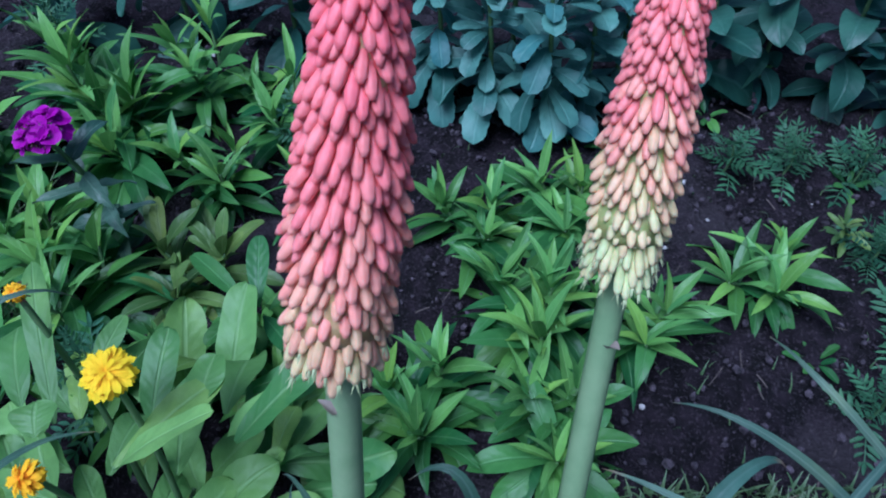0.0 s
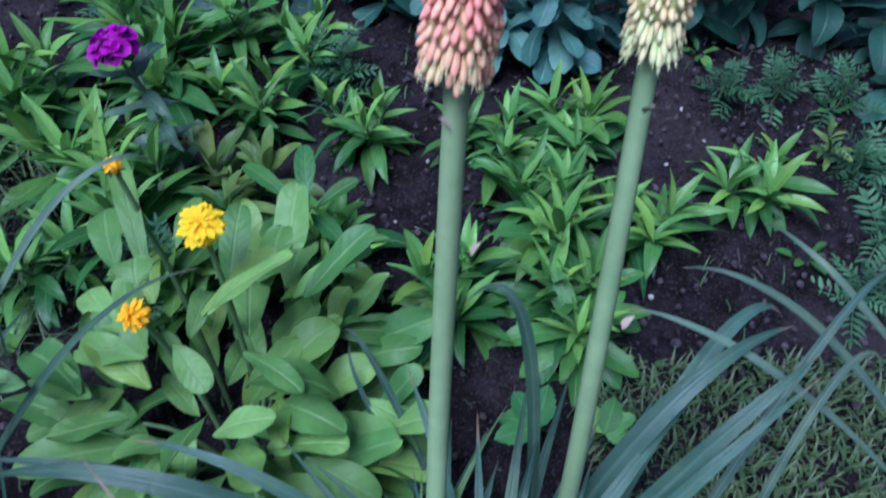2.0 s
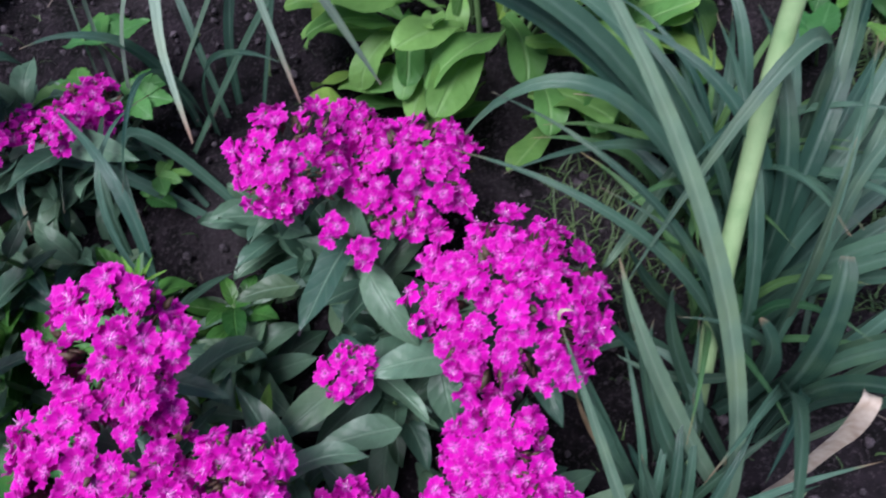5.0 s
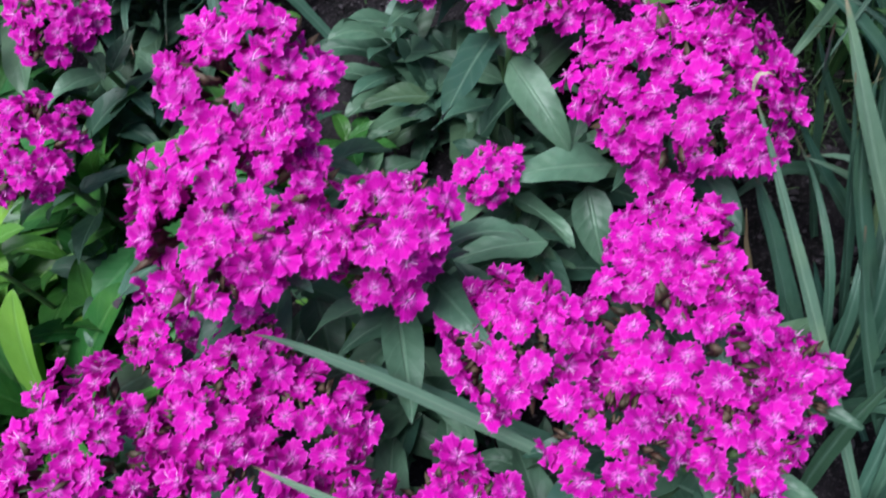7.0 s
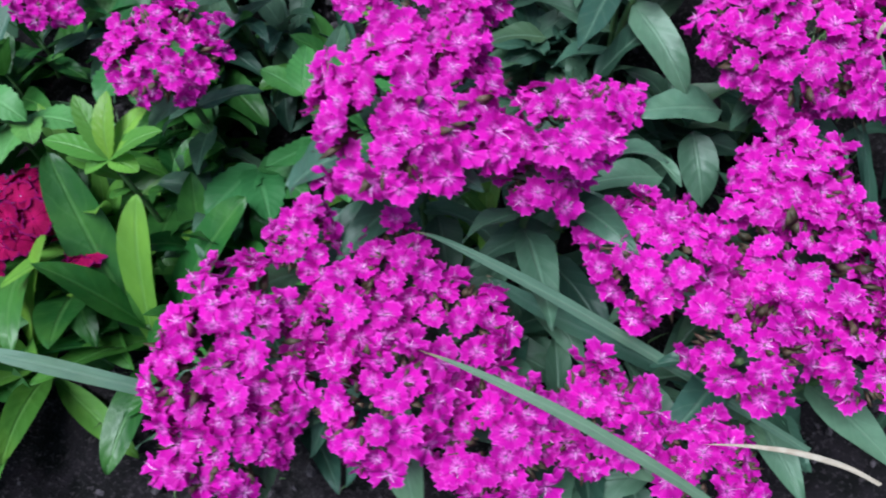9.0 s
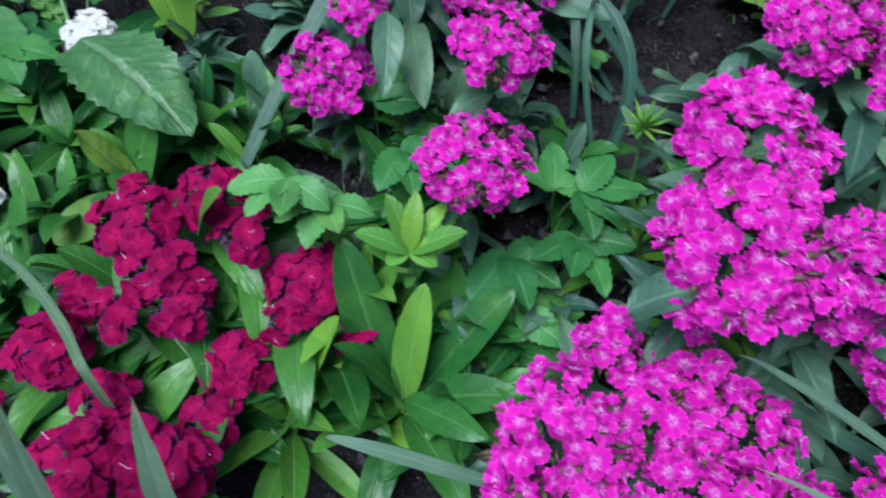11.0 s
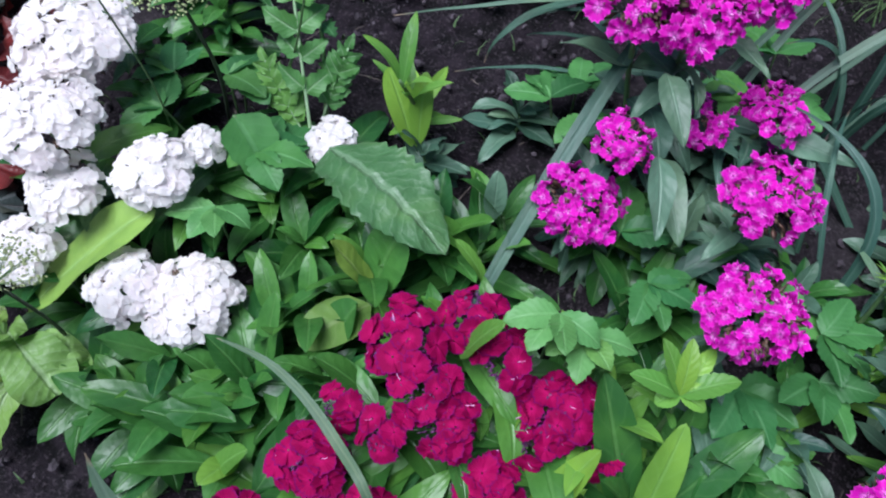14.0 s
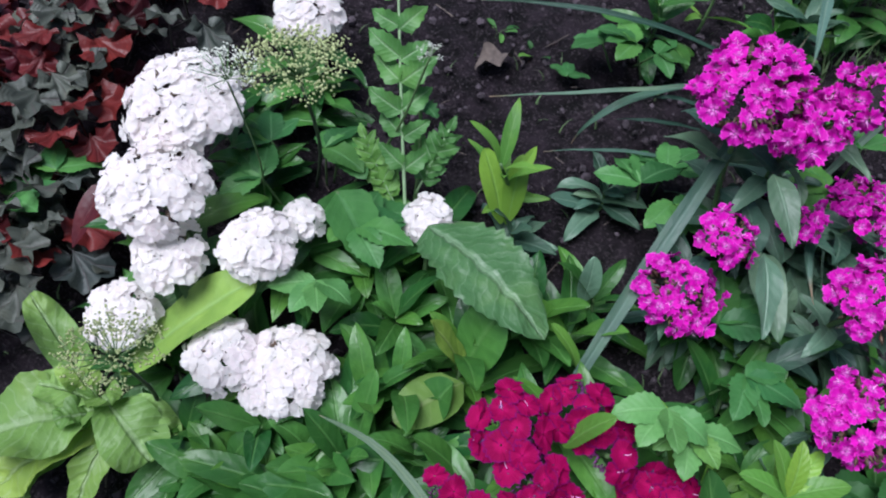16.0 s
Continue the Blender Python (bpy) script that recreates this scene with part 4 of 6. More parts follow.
strap_clump(on(-0.6, 0.385), 13, 0.24, 0.017, 16, "clump of broad dark green strap leaves", low=(58, 86), mat=FRESH_BLADE)
tangle = thing("strap_leaf_clump", (-0.092, -0.158, -0.088), "tangle of upright dark strap leaves beside the flower heads", "plant", "strap-leaved clumps")
def grow_tangle(items):
    for foot, mid, tip, w, m in items:
        blade(tangle, foot, mid, tip, w, m)


grow_tangle((
    ((-0.054, -0.204, -0.104), (-0.122, -0.155, 0.034), (-0.138, -0.123, 0.125), 0.013, BLADE), ((-0.118, -0.167, -0.090), (-0.158, -0.137, 0.002), (-0.173, -0.105, 0.032), 0.013, BLADE), ((-0.069, -0.252, -0.120), (-0.117, -0.211, -0.004), (-0.144, -0.188, 0.085), 0.012, BLADE), ((-0.139, -0.264, -0.101), (-0.130, -0.245, -0.035), (-0.108, -0.225, 0.011), 0.012, BLADE),
    ((-0.056, -0.155, -0.088), (-0.104, -0.146, -0.023), (-0.115, -0.152, -0.055), 0.006, PALE_BLADE), ((-0.100, -0.166, -0.090), (-0.124, -0.150, 0.016), (-0.150, -0.126, 0.125), 0.008, BLADE), ((-0.109, -0.081, -0.063), (-0.137, -0.081, 0.038), (-0.157, -0.099, 0.133), 0.011, BLADE), ((-0.078, -0.079, -0.064), (-0.133, -0.074, 0.000), (-0.189, -0.106, -0.017), 0.012, BLADE),
))
grow_tangle((
    ((-0.146, -0.139, -0.080), (-0.164, -0.128, -0.035), (-0.176, -0.123, 0.017), 0.005, DRY), ((-0.066, -0.102, -0.072), (-0.123, -0.099, 0.012), (-0.162, -0.093, 0.076), 0.011, BLADE), ((-0.048, -0.147, -0.086), (-0.109, -0.116, 0.046), (-0.126, -0.104, 0.131), 0.013, BLADE), ((-0.086, -0.214, -0.106), (-0.125, -0.168, -0.030), (-0.142, -0.158, 0.014), 0.008, BLADE),
    ((-0.017, 0.057, -0.030), (-0.020, 0.087, 0.078), (-0.027, 0.078, 0.136), 0.013, BLADE), ((-0.047, -0.013, -0.047), (-0.065, 0.018, 0.063), (-0.067, 0.010, 0.121), 0.007, BLADE),
))

for foot, mid, tip, w, m in (
    ((-0.045, -0.182, -0.098), (-0.123, -0.147, 0.067), (-0.159, -0.100, 0.153), 0.015, PALE_BLADE), ((-0.012, 0.212, 0.008), (-0.124, -0.006, 0.080), (-0.159, -0.054, 0.067), 0.01, PALE_BLADE),
    ((-0.025, -0.067, -0.063), (-0.102, -0.115, 0.026), (-0.151, -0.110, 0.050), 0.009, PALE_BLADE), ((-0.129, -0.168, -0.090), (-0.153, -0.148, -0.012), (-0.182, -0.123, 0.057), 0.012, BLADE),
    ((-0.067, -0.040, -0.053), (-0.116, -0.049, 0.027), (-0.144, -0.049, 0.088), 0.012, BLADE), ((-0.050, -0.026, -0.050), (-0.087, -0.032, 0.030), (-0.105, -0.033, 0.091), 0.013, BLADE),
):
    blade(tangle, foot, mid, tip, w, m)


# ---- pot marigold ----
SPOON_LEAVES = [leaf_mesh("leaf", 0.1, 0.04, SPOON, 0.8, 0.5, 0.3 + 0.25 * i, 0.2, 0.12, twist=0.5 * (i % 3 - 1), seed=i, seg=12) for i in range(6)]


def blunt_petal(length, width, mat, curl, seed):
    """A short strap petal with a notched blunt end."""
    r = random.Random(seed)
    verts, uvs, faces = [], [], []
    for i, (s, w) in enumerate(((0, 0.4), (0.35, 0.8), (0.7, 1.0), (0.92, 0.95), (1.0, 0.6))):
        for k in (-1, 0, 1):
            notch = 0.05 * (1 if k == 0 else -1) if i == 4 else 0
            verts.append((k * w * width / 2, length * (s + notch) * math.cos(curl * s * 0.5), -length * s * math.sin(curl * s * 0.5) + 0.18 * width * abs(k) + r.uniform(-0.03, 0.03) * width))
            uvs.append((s, 0.5 + k / 2))
    for i in range(4):
        for k in (0, 1):
            faces.append((i * 3 + k, i * 3 + k + 1, i * 3 + k + 4, i * 3 + k + 3))
    return mesh_of("petal", verts, faces, mat, uvs)


def marigold_flower(parent, at, radius, mat, facing, seed):
    r = random.Random(seed)
    petals = [blunt_petal(radius, radius * 0.31, mat, 0.5 + 0.4 * k, k) for k in range(3)]
    turn = Vector((0, 0, 1)).rotation_difference(Vector(facing).normalized()).to_matrix().to_4x4()
    cup = r.choice(CLUMPS).copy()
    cup.transform(Matrix.Diagonal((0.008, 0.008, 0.006, 1)))
    bloom = piece("flower_head", cup, parent, Matrix.Translation(Vector(at) - Vector(facing).normalized() * 0.004) @ turn)
    for ring, (n, el, s) in enumerate(((18, -8, 1.0), (18, 6, 1.0), (16, 20, 0.92), (14, 36, 0.8), (9, 58, 0.62))):
        for k in range(n):
            m = Matrix.Translation(at) @ turn @ aim((0, 0, 0.001 * ring), k * 360 / n + r.uniform(-9, 9) + ring * 11, el + r.uniform(-8, 8), 0, s * r.uniform(0.88, 1.1))
            piece("petal", r.choice(petals), bloom, m)


def pot_marigold():
    r = random.Random(44)
    base = Vector(on(-0.245, 0.2))
    ob = thing("pot_marigold", base, "bushy pot marigold with yellow flowers and pale green spoon leaves", "flower")
    for at, radius, mat, facing in (((-0.215, 0.241, 0.298), 0.0182, YELLOW, (0.1, -0.3, 1)), ((-0.267, 0.192, 0.260), 0.0125, ORANGE, (-0.5, -0.5, 0.8)), ((-0.291, 0.301, 0.312), 0.0075, ORANGE, (0.2, -0.5, 0.8))):
        at = Vector(at)
        marigold_flower(ob, at, radius, mat, facing, int(radius * 1e4))
        foot = base.lerp(Vector((at.x, at.y, base.z)), 0.5)
        under = at - Vector(facing).normalized() * 0.004
        piece("stalk", tube_mesh("stalk", ((0, 0, 0), (under - foot) * 0.55 + Vector((0, 0.01, 0)), under - foot), (0.003, 0.0022), THIN_STEM, 6, 10), ob, Matrix.Translation(foot))
    for i in range(135):
        a, d = r.uniform(0, 360), 0.14 * math.sqrt(r.random())
        x, y = base.x + d * math.cos(radians(a)) * (0.72 if 180 < a < 270 else 1.05), base.y + d * math.sin(radians(a)) * (1.1 if a < 180 else 0.6)
        h = r.uniform(0.02, 0.165) * (1 - 0.45 * (d / 0.14) ** 2)
        p = (x, y, ground_z(x, y) + h)
        piece("leaf", r.choice(SPOON_LEAVES), ob, aim(p, a + r.uniform(-60, 60), r.uniform(-5, 55), r.uniform(-25, 25), r.uniform(0.5, 0.95)))
    for i in range(9):
        a = i * 41
        x, y = base.x + 0.07 * math.cos(a), base.y + 0.06 * math.sin(a)
        foot = base + Vector((0.02 * math.cos(a), 0.02 * math.sin(a), 0))
        tip = Vector((x, y, ground_z(x, y) + r.uniform(0.05, 0.1)))
        piece("stalk", tube_mesh("stalk", ((0, 0, 0), (tip - foot) * 0.5 + Vector((0, 0, 0.02)), tip - foot), (0.003, 0.002), THIN_STEM, 5, 6), ob, Matrix.Translation(foot))
    return ob



# leaves of the marigold that show singly
marigold = pot_marigold()
def grow_marigold_leaves(items, first=0):
    for k, (b, t, w) in enumerate(items, first):
        leaf_between(marigold, b, t, w, SPOON, k, 0.35 + 0.1 * (k % 4), 10 * (k % 3 - 1), a=0.75, b=0.46, wave=0.08, fold=0.12, seg=15, across=3)


grow_marigold_leaves((
    ((-0.229, 0.211, 0.228), (-0.151, 0.224, 0.281), 0.023), ((-0.156, 0.237, 0.210), (-0.095, 0.276, 0.247), 0.028), ((-0.216, 0.248, 0.222), (-0.205, 0.310, 0.253), 0.026), ((-0.305, 0.257, 0.240), (-0.332, 0.322, 0.247), 0.028),
    ((-0.276, 0.242, 0.239), (-0.315, 0.359, 0.281), 0.02), ((-0.265, 0.286, 0.231), (-0.248, 0.331, 0.245), 0.018), ((-0.180, 0.256, 0.229), (-0.176, 0.295, 0.238), 0.03), ((-0.272, 0.220, 0.260), (-0.276, 0.243, 0.267), 0.03),
    ((-0.255, 0.198, 0.213), (-0.228, 0.163, 0.196), 0.024), ((-0.202, 0.192, 0.204), (-0.152, 0.156, 0.197), 0.02), ((-0.229, 0.143, 0.167), (-0.175, 0.141, 0.187), 0.026),
), 0)
grow_marigold_leaves((
    ((-0.169, 0.145, 0.113), (-0.109, 0.109, 0.092), 0.032), ((-0.380, 0.188, 0.188), (-0.426, 0.192, 0.195), 0.022), ((-0.151, 0.151, 0.103), (-0.054, 0.145, 0.065), 0.026), ((-0.364, 0.115, 0.050), (-0.400, 0.114, 0.065), 0.028),
    ((-0.172, 0.254, 0.188), (-0.104, 0.283, 0.220), 0.03), ((-0.232, 0.215, 0.225), (-0.166, 0.278, 0.233), 0.026),
), 11)

# ---- leafy young plants behind the torch lilies ----
LANCE_LEAVES = [leaf_mesh("leaf", 0.095, 0.0205, LANCE, 0.85, 1.0, 0.4 + 0.2 * i, 0.28, 0.06, seed=i + 40, twist=0.35 * (i % 3 - 1)) for i in range(6)]
BROAD_LEAVES = [leaf_mesh("leaf", 0.088, 0.027, LANCE, 0.95, 0.75, 0.4 + 0.2 * i, 0.24, 0.07, seed=i + 50, twist=0.3 * (i % 3 - 1)) for i in range(5)]
BRONZE_LEAVES = [leaf_mesh("leaf", 0.08, 0.02, BRONZE, 0.9, 0.6, 0.5 + 0.25 * i, 0.25, 0.06, seed=i + 60) for i in range(4)]
YOUNG = leaf_material("young_leaf", (0.115, 0.2915, 0.06903), (0.2148, 0.4602, 0.09204), (0.3375, 0.5829, 0.1841), 0.4, veins=6.0, blotch=0.25)
YOUNG_LEAVES = [leaf_mesh("leaf", 0.085, 0.016, YOUNG, 0.8, 1.05, 0.3 + 0.2 * i, 0.35, 0.06, seed=i + 45, twist=0.4 * (i % 3 - 1)) for i in range(4)]
LIME_LEAVES = [leaf_mesh("leaf", 0.07, 0.022, LIME, 0.7, 0.6, 0.6 + 0.2 * i, 0.22, 0.05, tooth=0.07, teeth=2, seed=i + 70) for i in range(4)]
def grow_young_plants(items, first=0):
    for k, (x, y, h, n, size, kind) in enumerate(items, first):
        meshes = (LANCE_LEAVES, BROAD_LEAVES, BRONZE_LEAVES)[kind]
        top = Vector(on(x, y, h)) + Vector((0, -0.01, 0))
        leafy_shoot("young_leafy_plant", ("young plant with narrow bright green lance leaves in a tuft", "young plant with broad green lance leaves in a tuft", "young plant with bronze and yellowish lance leaves")[kind],
                    "plant", on(x, y, -0.004), top, meshes, max(4, n // 7), (1.1 * size, 0.72 * size), (-8, 76), 4, k, "young leafy plants", shoots=3, apart=0.024, young=YOUNG_LEAVES if kind != 2 else None)


grow_young_plants((
    (-0.03, 0.34, 0.07, 46, 1.0, 0), (0.09, 0.32, 0.07, 44, 0.95, 1), (0.08, 0.44, 0.07, 50, 1.05, 0), (0.02, 0.57, 0.05, 36, 0.85, 0),
    (0.345, 0.51, 0.04, 34, 1.0, 0), (-0.275, 0.49, 0.06, 26, 1.0, 2), (-0.375, 0.67, 0.09, 44, 1.25, 0), (-0.27, 0.62, 0.08, 30, 0.9, 0),
    (-0.175, 0.4, 0.05, 34, 1.1, 1), (-0.37, 0.45, 0.09, 40, 1.1, 0), (0.14, 0.59, 0.05, 36, 1.0, 1), (-0.13, 0.59, 0.06, 34, 0.85, 0),
    (0.19, 0.45, 0.04, 30, 0.95, 0),
), 0)
grow_young_plants((
    (-0.44, 0.53, 0.1, 34, 1.1, 1), (-0.3, 0.37, 0.05, 30, 0.9, 0), (-0.48, 0.4, 0.07, 30, 1.0, 0), (-0.52, 0.62, 0.1, 36, 1.2, 1),
    (-0.2, 0.72, 0.1, 27, 0.9, 0), (-0.29, 0.77, 0.12, 27, 1.0, 0), (-0.43, 0.72, 0.12, 27, 1.1, 0),
), 13)


tuft = rosette("young_leafy_plant", "young plant with a few long upright green leaves", "plant", on(-0.178, 0.395, 0.05), BROAD_LEAVES, 6, (50, 0), (0.7, 0.9), 77, "young leafy plants")
for k, (b, t, w) in enumerate((((-0.177, 0.403, 0.158), (-0.179, 0.466, 0.190), 0.022), ((-0.189, 0.406, 0.161), (-0.247, 0.462, 0.173), 0.02), ((-0.168, 0.401, 0.156), (-0.123, 0.421, 0.174), 0.021), ((-0.186, 0.402, 0.157), (-0.218, 0.361, 0.161), 0.019), ((-0.173, 0.397, 0.153), (-0.142, 0.355, 0.153), 0.02))):
    leaf_between(tuft, b, t, w, LANCE, k, 0.4, a=0.9, b=0.5, fold=0.25, seg=10)

SMALL_LEAVES = [leaf_mesh("leaf", 0.034, 0.013, LANCE, 0.8, 0.6, 0.4 + 0.2 * i, 0.2, 0.05, seed=i + 66, seg=7) for i in range(3)]
for k, at in enumerate(((0.366, 0.799, 0.042), (0.474, 0.915, 0.027), (0.523, 0.674, 0.009), (0.384, 0.413, 0.002), (0.176, 0.722, 0.066), (0.121, 0.279, 0.010))):
    rosette("seedling", "small green seedling on bare soil", "plant", at, SMALL_LEAVES, 7, (70, 10), (0.6, 1.0), k + 90, "seedlings")
leafy_shoot("wilted_plant", "small wilted plant with brownish leaves", "plant", (0.480, 0.585, 0.008), (0.447, 0.546, 0.070), BRONZE_LEAVES, 4, (0.45, 0.35), (0, 60), 3, 95)

# ---- feathery marigolds, stonecrop and shrub at the back ----
def feather_mesh(seed, length=0.06, mat=None):
    r = random.Random(seed)
    verts, faces, uvs = [], [], []
    n = 6
    spine = [Vector((0, length * s, 0.012 * math.sin(2.4 * s) - 0.012 * s)) for s in [i / (n * 2) for i in range(n * 2 + 1)]]
    for i, p in enumerate(spine):
        verts += [p + Vector((-0.0006, 0, 0)), p + Vector((0.0006, 0, 0))]
        uvs += [(0, 0.5), (0, 0.5)]
    faces += [(2 * i, 2 * i + 1, 2 * i + 3, 2 * i + 2) for i in range(n * 2)]
    for i in range(2, n * 2 + 1, 2):
        for sgn in (-1, 1, 0) if i == n * 2 else (-1, 1):
            p = spine[i]
            l = length * (0.38 - 0.012 * abs(i - n)) * r.uniform(0.85, 1.15)
            ang = math.radians(90 - sgn * r.uniform(48, 66))
            d = Vector((math.cos(ang), math.sin(ang), r.uniform(-0.25, 0.2)))
            e = Vector((-d.y, d.x, 0)) * l * 0.14
            k = len(verts)
            verts += [p, p + d * l * 0.35 + e + Vector((0, 0, 0.001)), p + d * l * 0.4, p + d * l * 0.35 - e + Vector((0, 0, 0.001)), p + d * l * 0.75 + e * 0.7, p + d * l * 0.75 - e * 0.7, p + d * l - Vector((0, 0, 0.002))]
            uvs += [(0, 0.5), (0.3, 1), (0.4, 0.5), (0.3, 0), (0.7, 0.9), (0.7, 0.1), (1, 0.5)]
            faces += [(k, k + 2, k + 1), (k, k + 3, k + 2), (k + 1, k + 2, k + 4), (k + 3, k + 5, k + 2), (k + 2, k + 6, k + 4), (k + 2, k + 5, k + 6)]
    return mesh_of("feathery_leaf", verts, faces, mat or FERN, uvs)


FEATHERS = [feather_mesh(i) for i in range(5)]
for k, (x, y, h, n) in enumerate(((0.36, 0.69, 0.04, 5), (0.44, 0.69, 0.04, 5), (0.53, 0.68, 0.05, 6), (0.42, 0.35, 0.04, 5), (0.49, 0.44, 0.03, 4), (-0.16, 0.68, 0.06, 7), (0.56, 0.56, 0.04, 6), (0.5, 0.55, 0.03, 6), (-0.33, 0.36, 0.1, 8), (-0.46, 0.78, 0.12, 10))):
    leafy_shoot("feathery_marigold", "young marigold with dark feathery leaves", "plant", on(x, y, -0.004), on(x + 0.004, y, h), FEATHERS, n, (0.85, 0.55), (0, 60), 3, k + 30, "feathery marigolds", 0.0018)

SAGE_LEAVES = [leaf_mesh("leaf", 0.085, 0.036, SAGE, 0.9, 0.4, 0.35 + 0.2 * i, 0.15, 0.05, tooth=0.1, teeth=1, seed=i + 80, seg=14) for i in range(5)]
SHRUB_LEAVES = [leaf_mesh("leaf", 0.08, 0.04, SHRUB, 0.65, 0.75, 0.5 + 0.2 * i, 0.2, 0.05, seed=i + 90) for i in range(5)]
for k, (x, y, h, n) in enumerate(((0.06, 0.78, 0.22, 11), (0.13, 0.76, 0.21, 11), (0.19, 0.8, 0.22, 11), (0.0, 0.82, 0.24, 11), (0.24, 0.84, 0.22, 10), (0.1, 0.88, 0.28, 11))):
    leafy_shoot("stonecrop", "stonecrop with broad blue-green toothed leaves", "plant", on(x, y, -0.004), on(x, y - 0.03, h), SAGE_LEAVES, n, (1.0, 0.6), (-35, 45), 4, k + 50, "stonecrops", 0.004)
for k, (x, y, h, n) in enumerate(((0.36, 0.86, 0.24, 12), (0.46, 0.88, 0.25, 12), (0.56, 0.86, 0.22, 12), (0.66, 0.84, 0.2, 12), (0.3, 0.92, 0.28, 9), (0.5, 0.98, 0.34, 9), (-0.1, 0.86, 0.26, 9), (-0.2, 0.9, 0.28, 9), (0.7, 0.95, 0.3, 8), (-0.35, 0.92, 0.3, 8), (-0.5, 0.88, 0.28, 8), (0.64, 0.7, 0.1, 8))):
    leafy_shoot("leafy_shrub", "dark blue-green leafy shrub behind the bed", "shrub", on(x, y, -0.004), on(x, y - 0.02, h), SHRUB_LEAVES, max(6, n - 4), (1.3, 0.85), (-25, 50), 3, k + 70, "shrubs", 0.004)

# ---- magenta sweet williams ----
sweet_william([((-0.342, 0.488, 0.308), 0.019, 1.3)], "purple", "pink", 7, 1, leaf_size=0.75)
sweet_william([((-0.374, -0.011, 0.127), 0.041, 0.9), ((-0.339, 0.027, 0.108), 0.028, 0.9), ((-0.291, -0.006, 0.107), 0.046, 0.95)], seed=2)
sweet_william([((-0.223, -0.094, 0.082), 0.06, 1.0)], seed=3, pairs=5)
sweet_william([((-0.439, -0.160, 0.143), 0.043, 1.0), ((-0.443, -0.220, 0.115), 0.053, 1.0)], seed=4, pairs=5)
sweet_william([((-0.360, -0.220, 0.118), 0.026, 0.9), ((-0.372, -0.223, 0.084), 0.022, 0.8)], seed=5)
sweet_william([((-0.330, -0.129, 0.050), 0.02, 0.6)], seed=6)
sweet_william([((-0.338, -0.057, 0.116), 0.007, 0.5), ((-0.319, -0.071, 0.109), 0.007, 0.5)], seed=7, pairs=3)
sweet_william([((-0.228, -0.183, 0.049), 0.034, 1.0), ((-0.309, -0.239, 0.046), 0.037, 0.9), ((-0.223, -0.226, 0.028), 0.05, 0.9), ((-0.168, -0.233, 0.011), 0.027, 0.8)], seed=8)
sweet_william([((-0.259, -0.287, 0.035), 0.03, 0.7), ((-0.196, -0.277, 0.023), 0.028, 0.7)], seed=9)
sweet_william([((-0.526, -0.319, 0.028), 0.048, 0.9), ((-0.526, -0.357, 0.005), 0.034, 0.8), ((-0.503, -0.249, 0.042), 0.022, 0.6)], seed=10)
sweet_william([((-0.439, -0.340, 0.036), 0.034, 0.8), ((-0.412, -0.286, 0.018), 0.033, 0.8), ((-0.447, -0.259, 0.037), 0.027, 0.7), ((-0.470, -0.292, 0.030), 0.03, 0.8)], seed=11)
sweet_william([((-0.381, -0.340, 0.015), 0.034, 0.9), ((-0.331, -0.322, 0.007), 0.033, 0.9), ((-0.268, -0.333, -0.013), 0.028, 0.8)], seed=12)
sweet_william([((-0.602, -0.074, 0.122), 0.033, 0.6)], seed=13, leaf_size=0.68)
sweet_william([((-0.580, 0.083, 0.082), 0.03, 0.6), ((-0.652, 0.060, 0.073), 0.026, 0.5)], seed=14, leaf_size=0.68)
sweet_william([((-0.710, -0.040, 0.118), 0.023, 0.55), ((-0.732, -0.071, 0.072), 0.032, 0.65)], seed=15, leaf_size=0.68)
sweet_william([((-0.604, -0.158, 0.089), 0.037, 0.65)], seed=16, leaf_size=0.68)
sweet_william([((-0.721, 0.026, 0.206), 0.047, 0.9), ((-0.682, 0.020, 0.194), 0.035, 0.8), ((-0.636, 0.050, 0.213), 0.03, 0.7)], seed=17)
sweet_william([((-0.639, 0.022, 0.098), 0.018, 0.5), ((-0.581, 0.043, 0.106), 0.02, 0.6)], seed=18)

# ---- crimson and white sweet williams ----
sweet_william([((-0.839, -0.210, 0.036), 0.0272, 1.0), ((-0.793, -0.179, 0.042), 0.0227, 1.0), ((-0.761, -0.203, 0.032), 0.0190, 1.0), ((-0.813, -0.238, 0.024), 0.0227, 1.0)], "crimson", "green", 5, 21)
sweet_william([((-0.793, -0.253, 0.010), 0.0218, 1.0), ((-0.835, -0.268, 0.003), 0.0173, 1.0), ((-0.873, -0.258, 0.003), 0.0145, 0.9)], "crimson", "green", 5, 22)
sweet_william([((-0.715, -0.214, 0.001), 0.0272, 1.0), ((-0.679, -0.231, -0.023), 0.0127, 0.8), ((-0.726, -0.243, -0.013), 0.0127, 0.8)], "crimson", "green", 5, 23)
sweet_william([((-0.887, -0.292, -0.025), 0.0227, 1.0), ((-0.932, -0.338, -0.055), 0.0200, 1.0)], "crimson", "green", 5, 24)
sweet_william([((-0.752, -0.275, -0.029), 0.0208, 1.0), ((-0.762, -0.313, -0.044), 0.0200, 1.0), ((-0.836, -0.315, -0.037), 0.0190, 1.0), ((-0.815, -0.340, -0.046), 0.0235, 1.0)], "crimson", "green", 5, 25)
sweet_william([((-0.835, -0.365, -0.036), 0.0272, 1.0), ((-0.772, -0.354, -0.034), 0.0272, 1.0), ((-0.882, -0.294, -0.017), 0.0218, 1.0)], "crimson", "green", 5, 26)
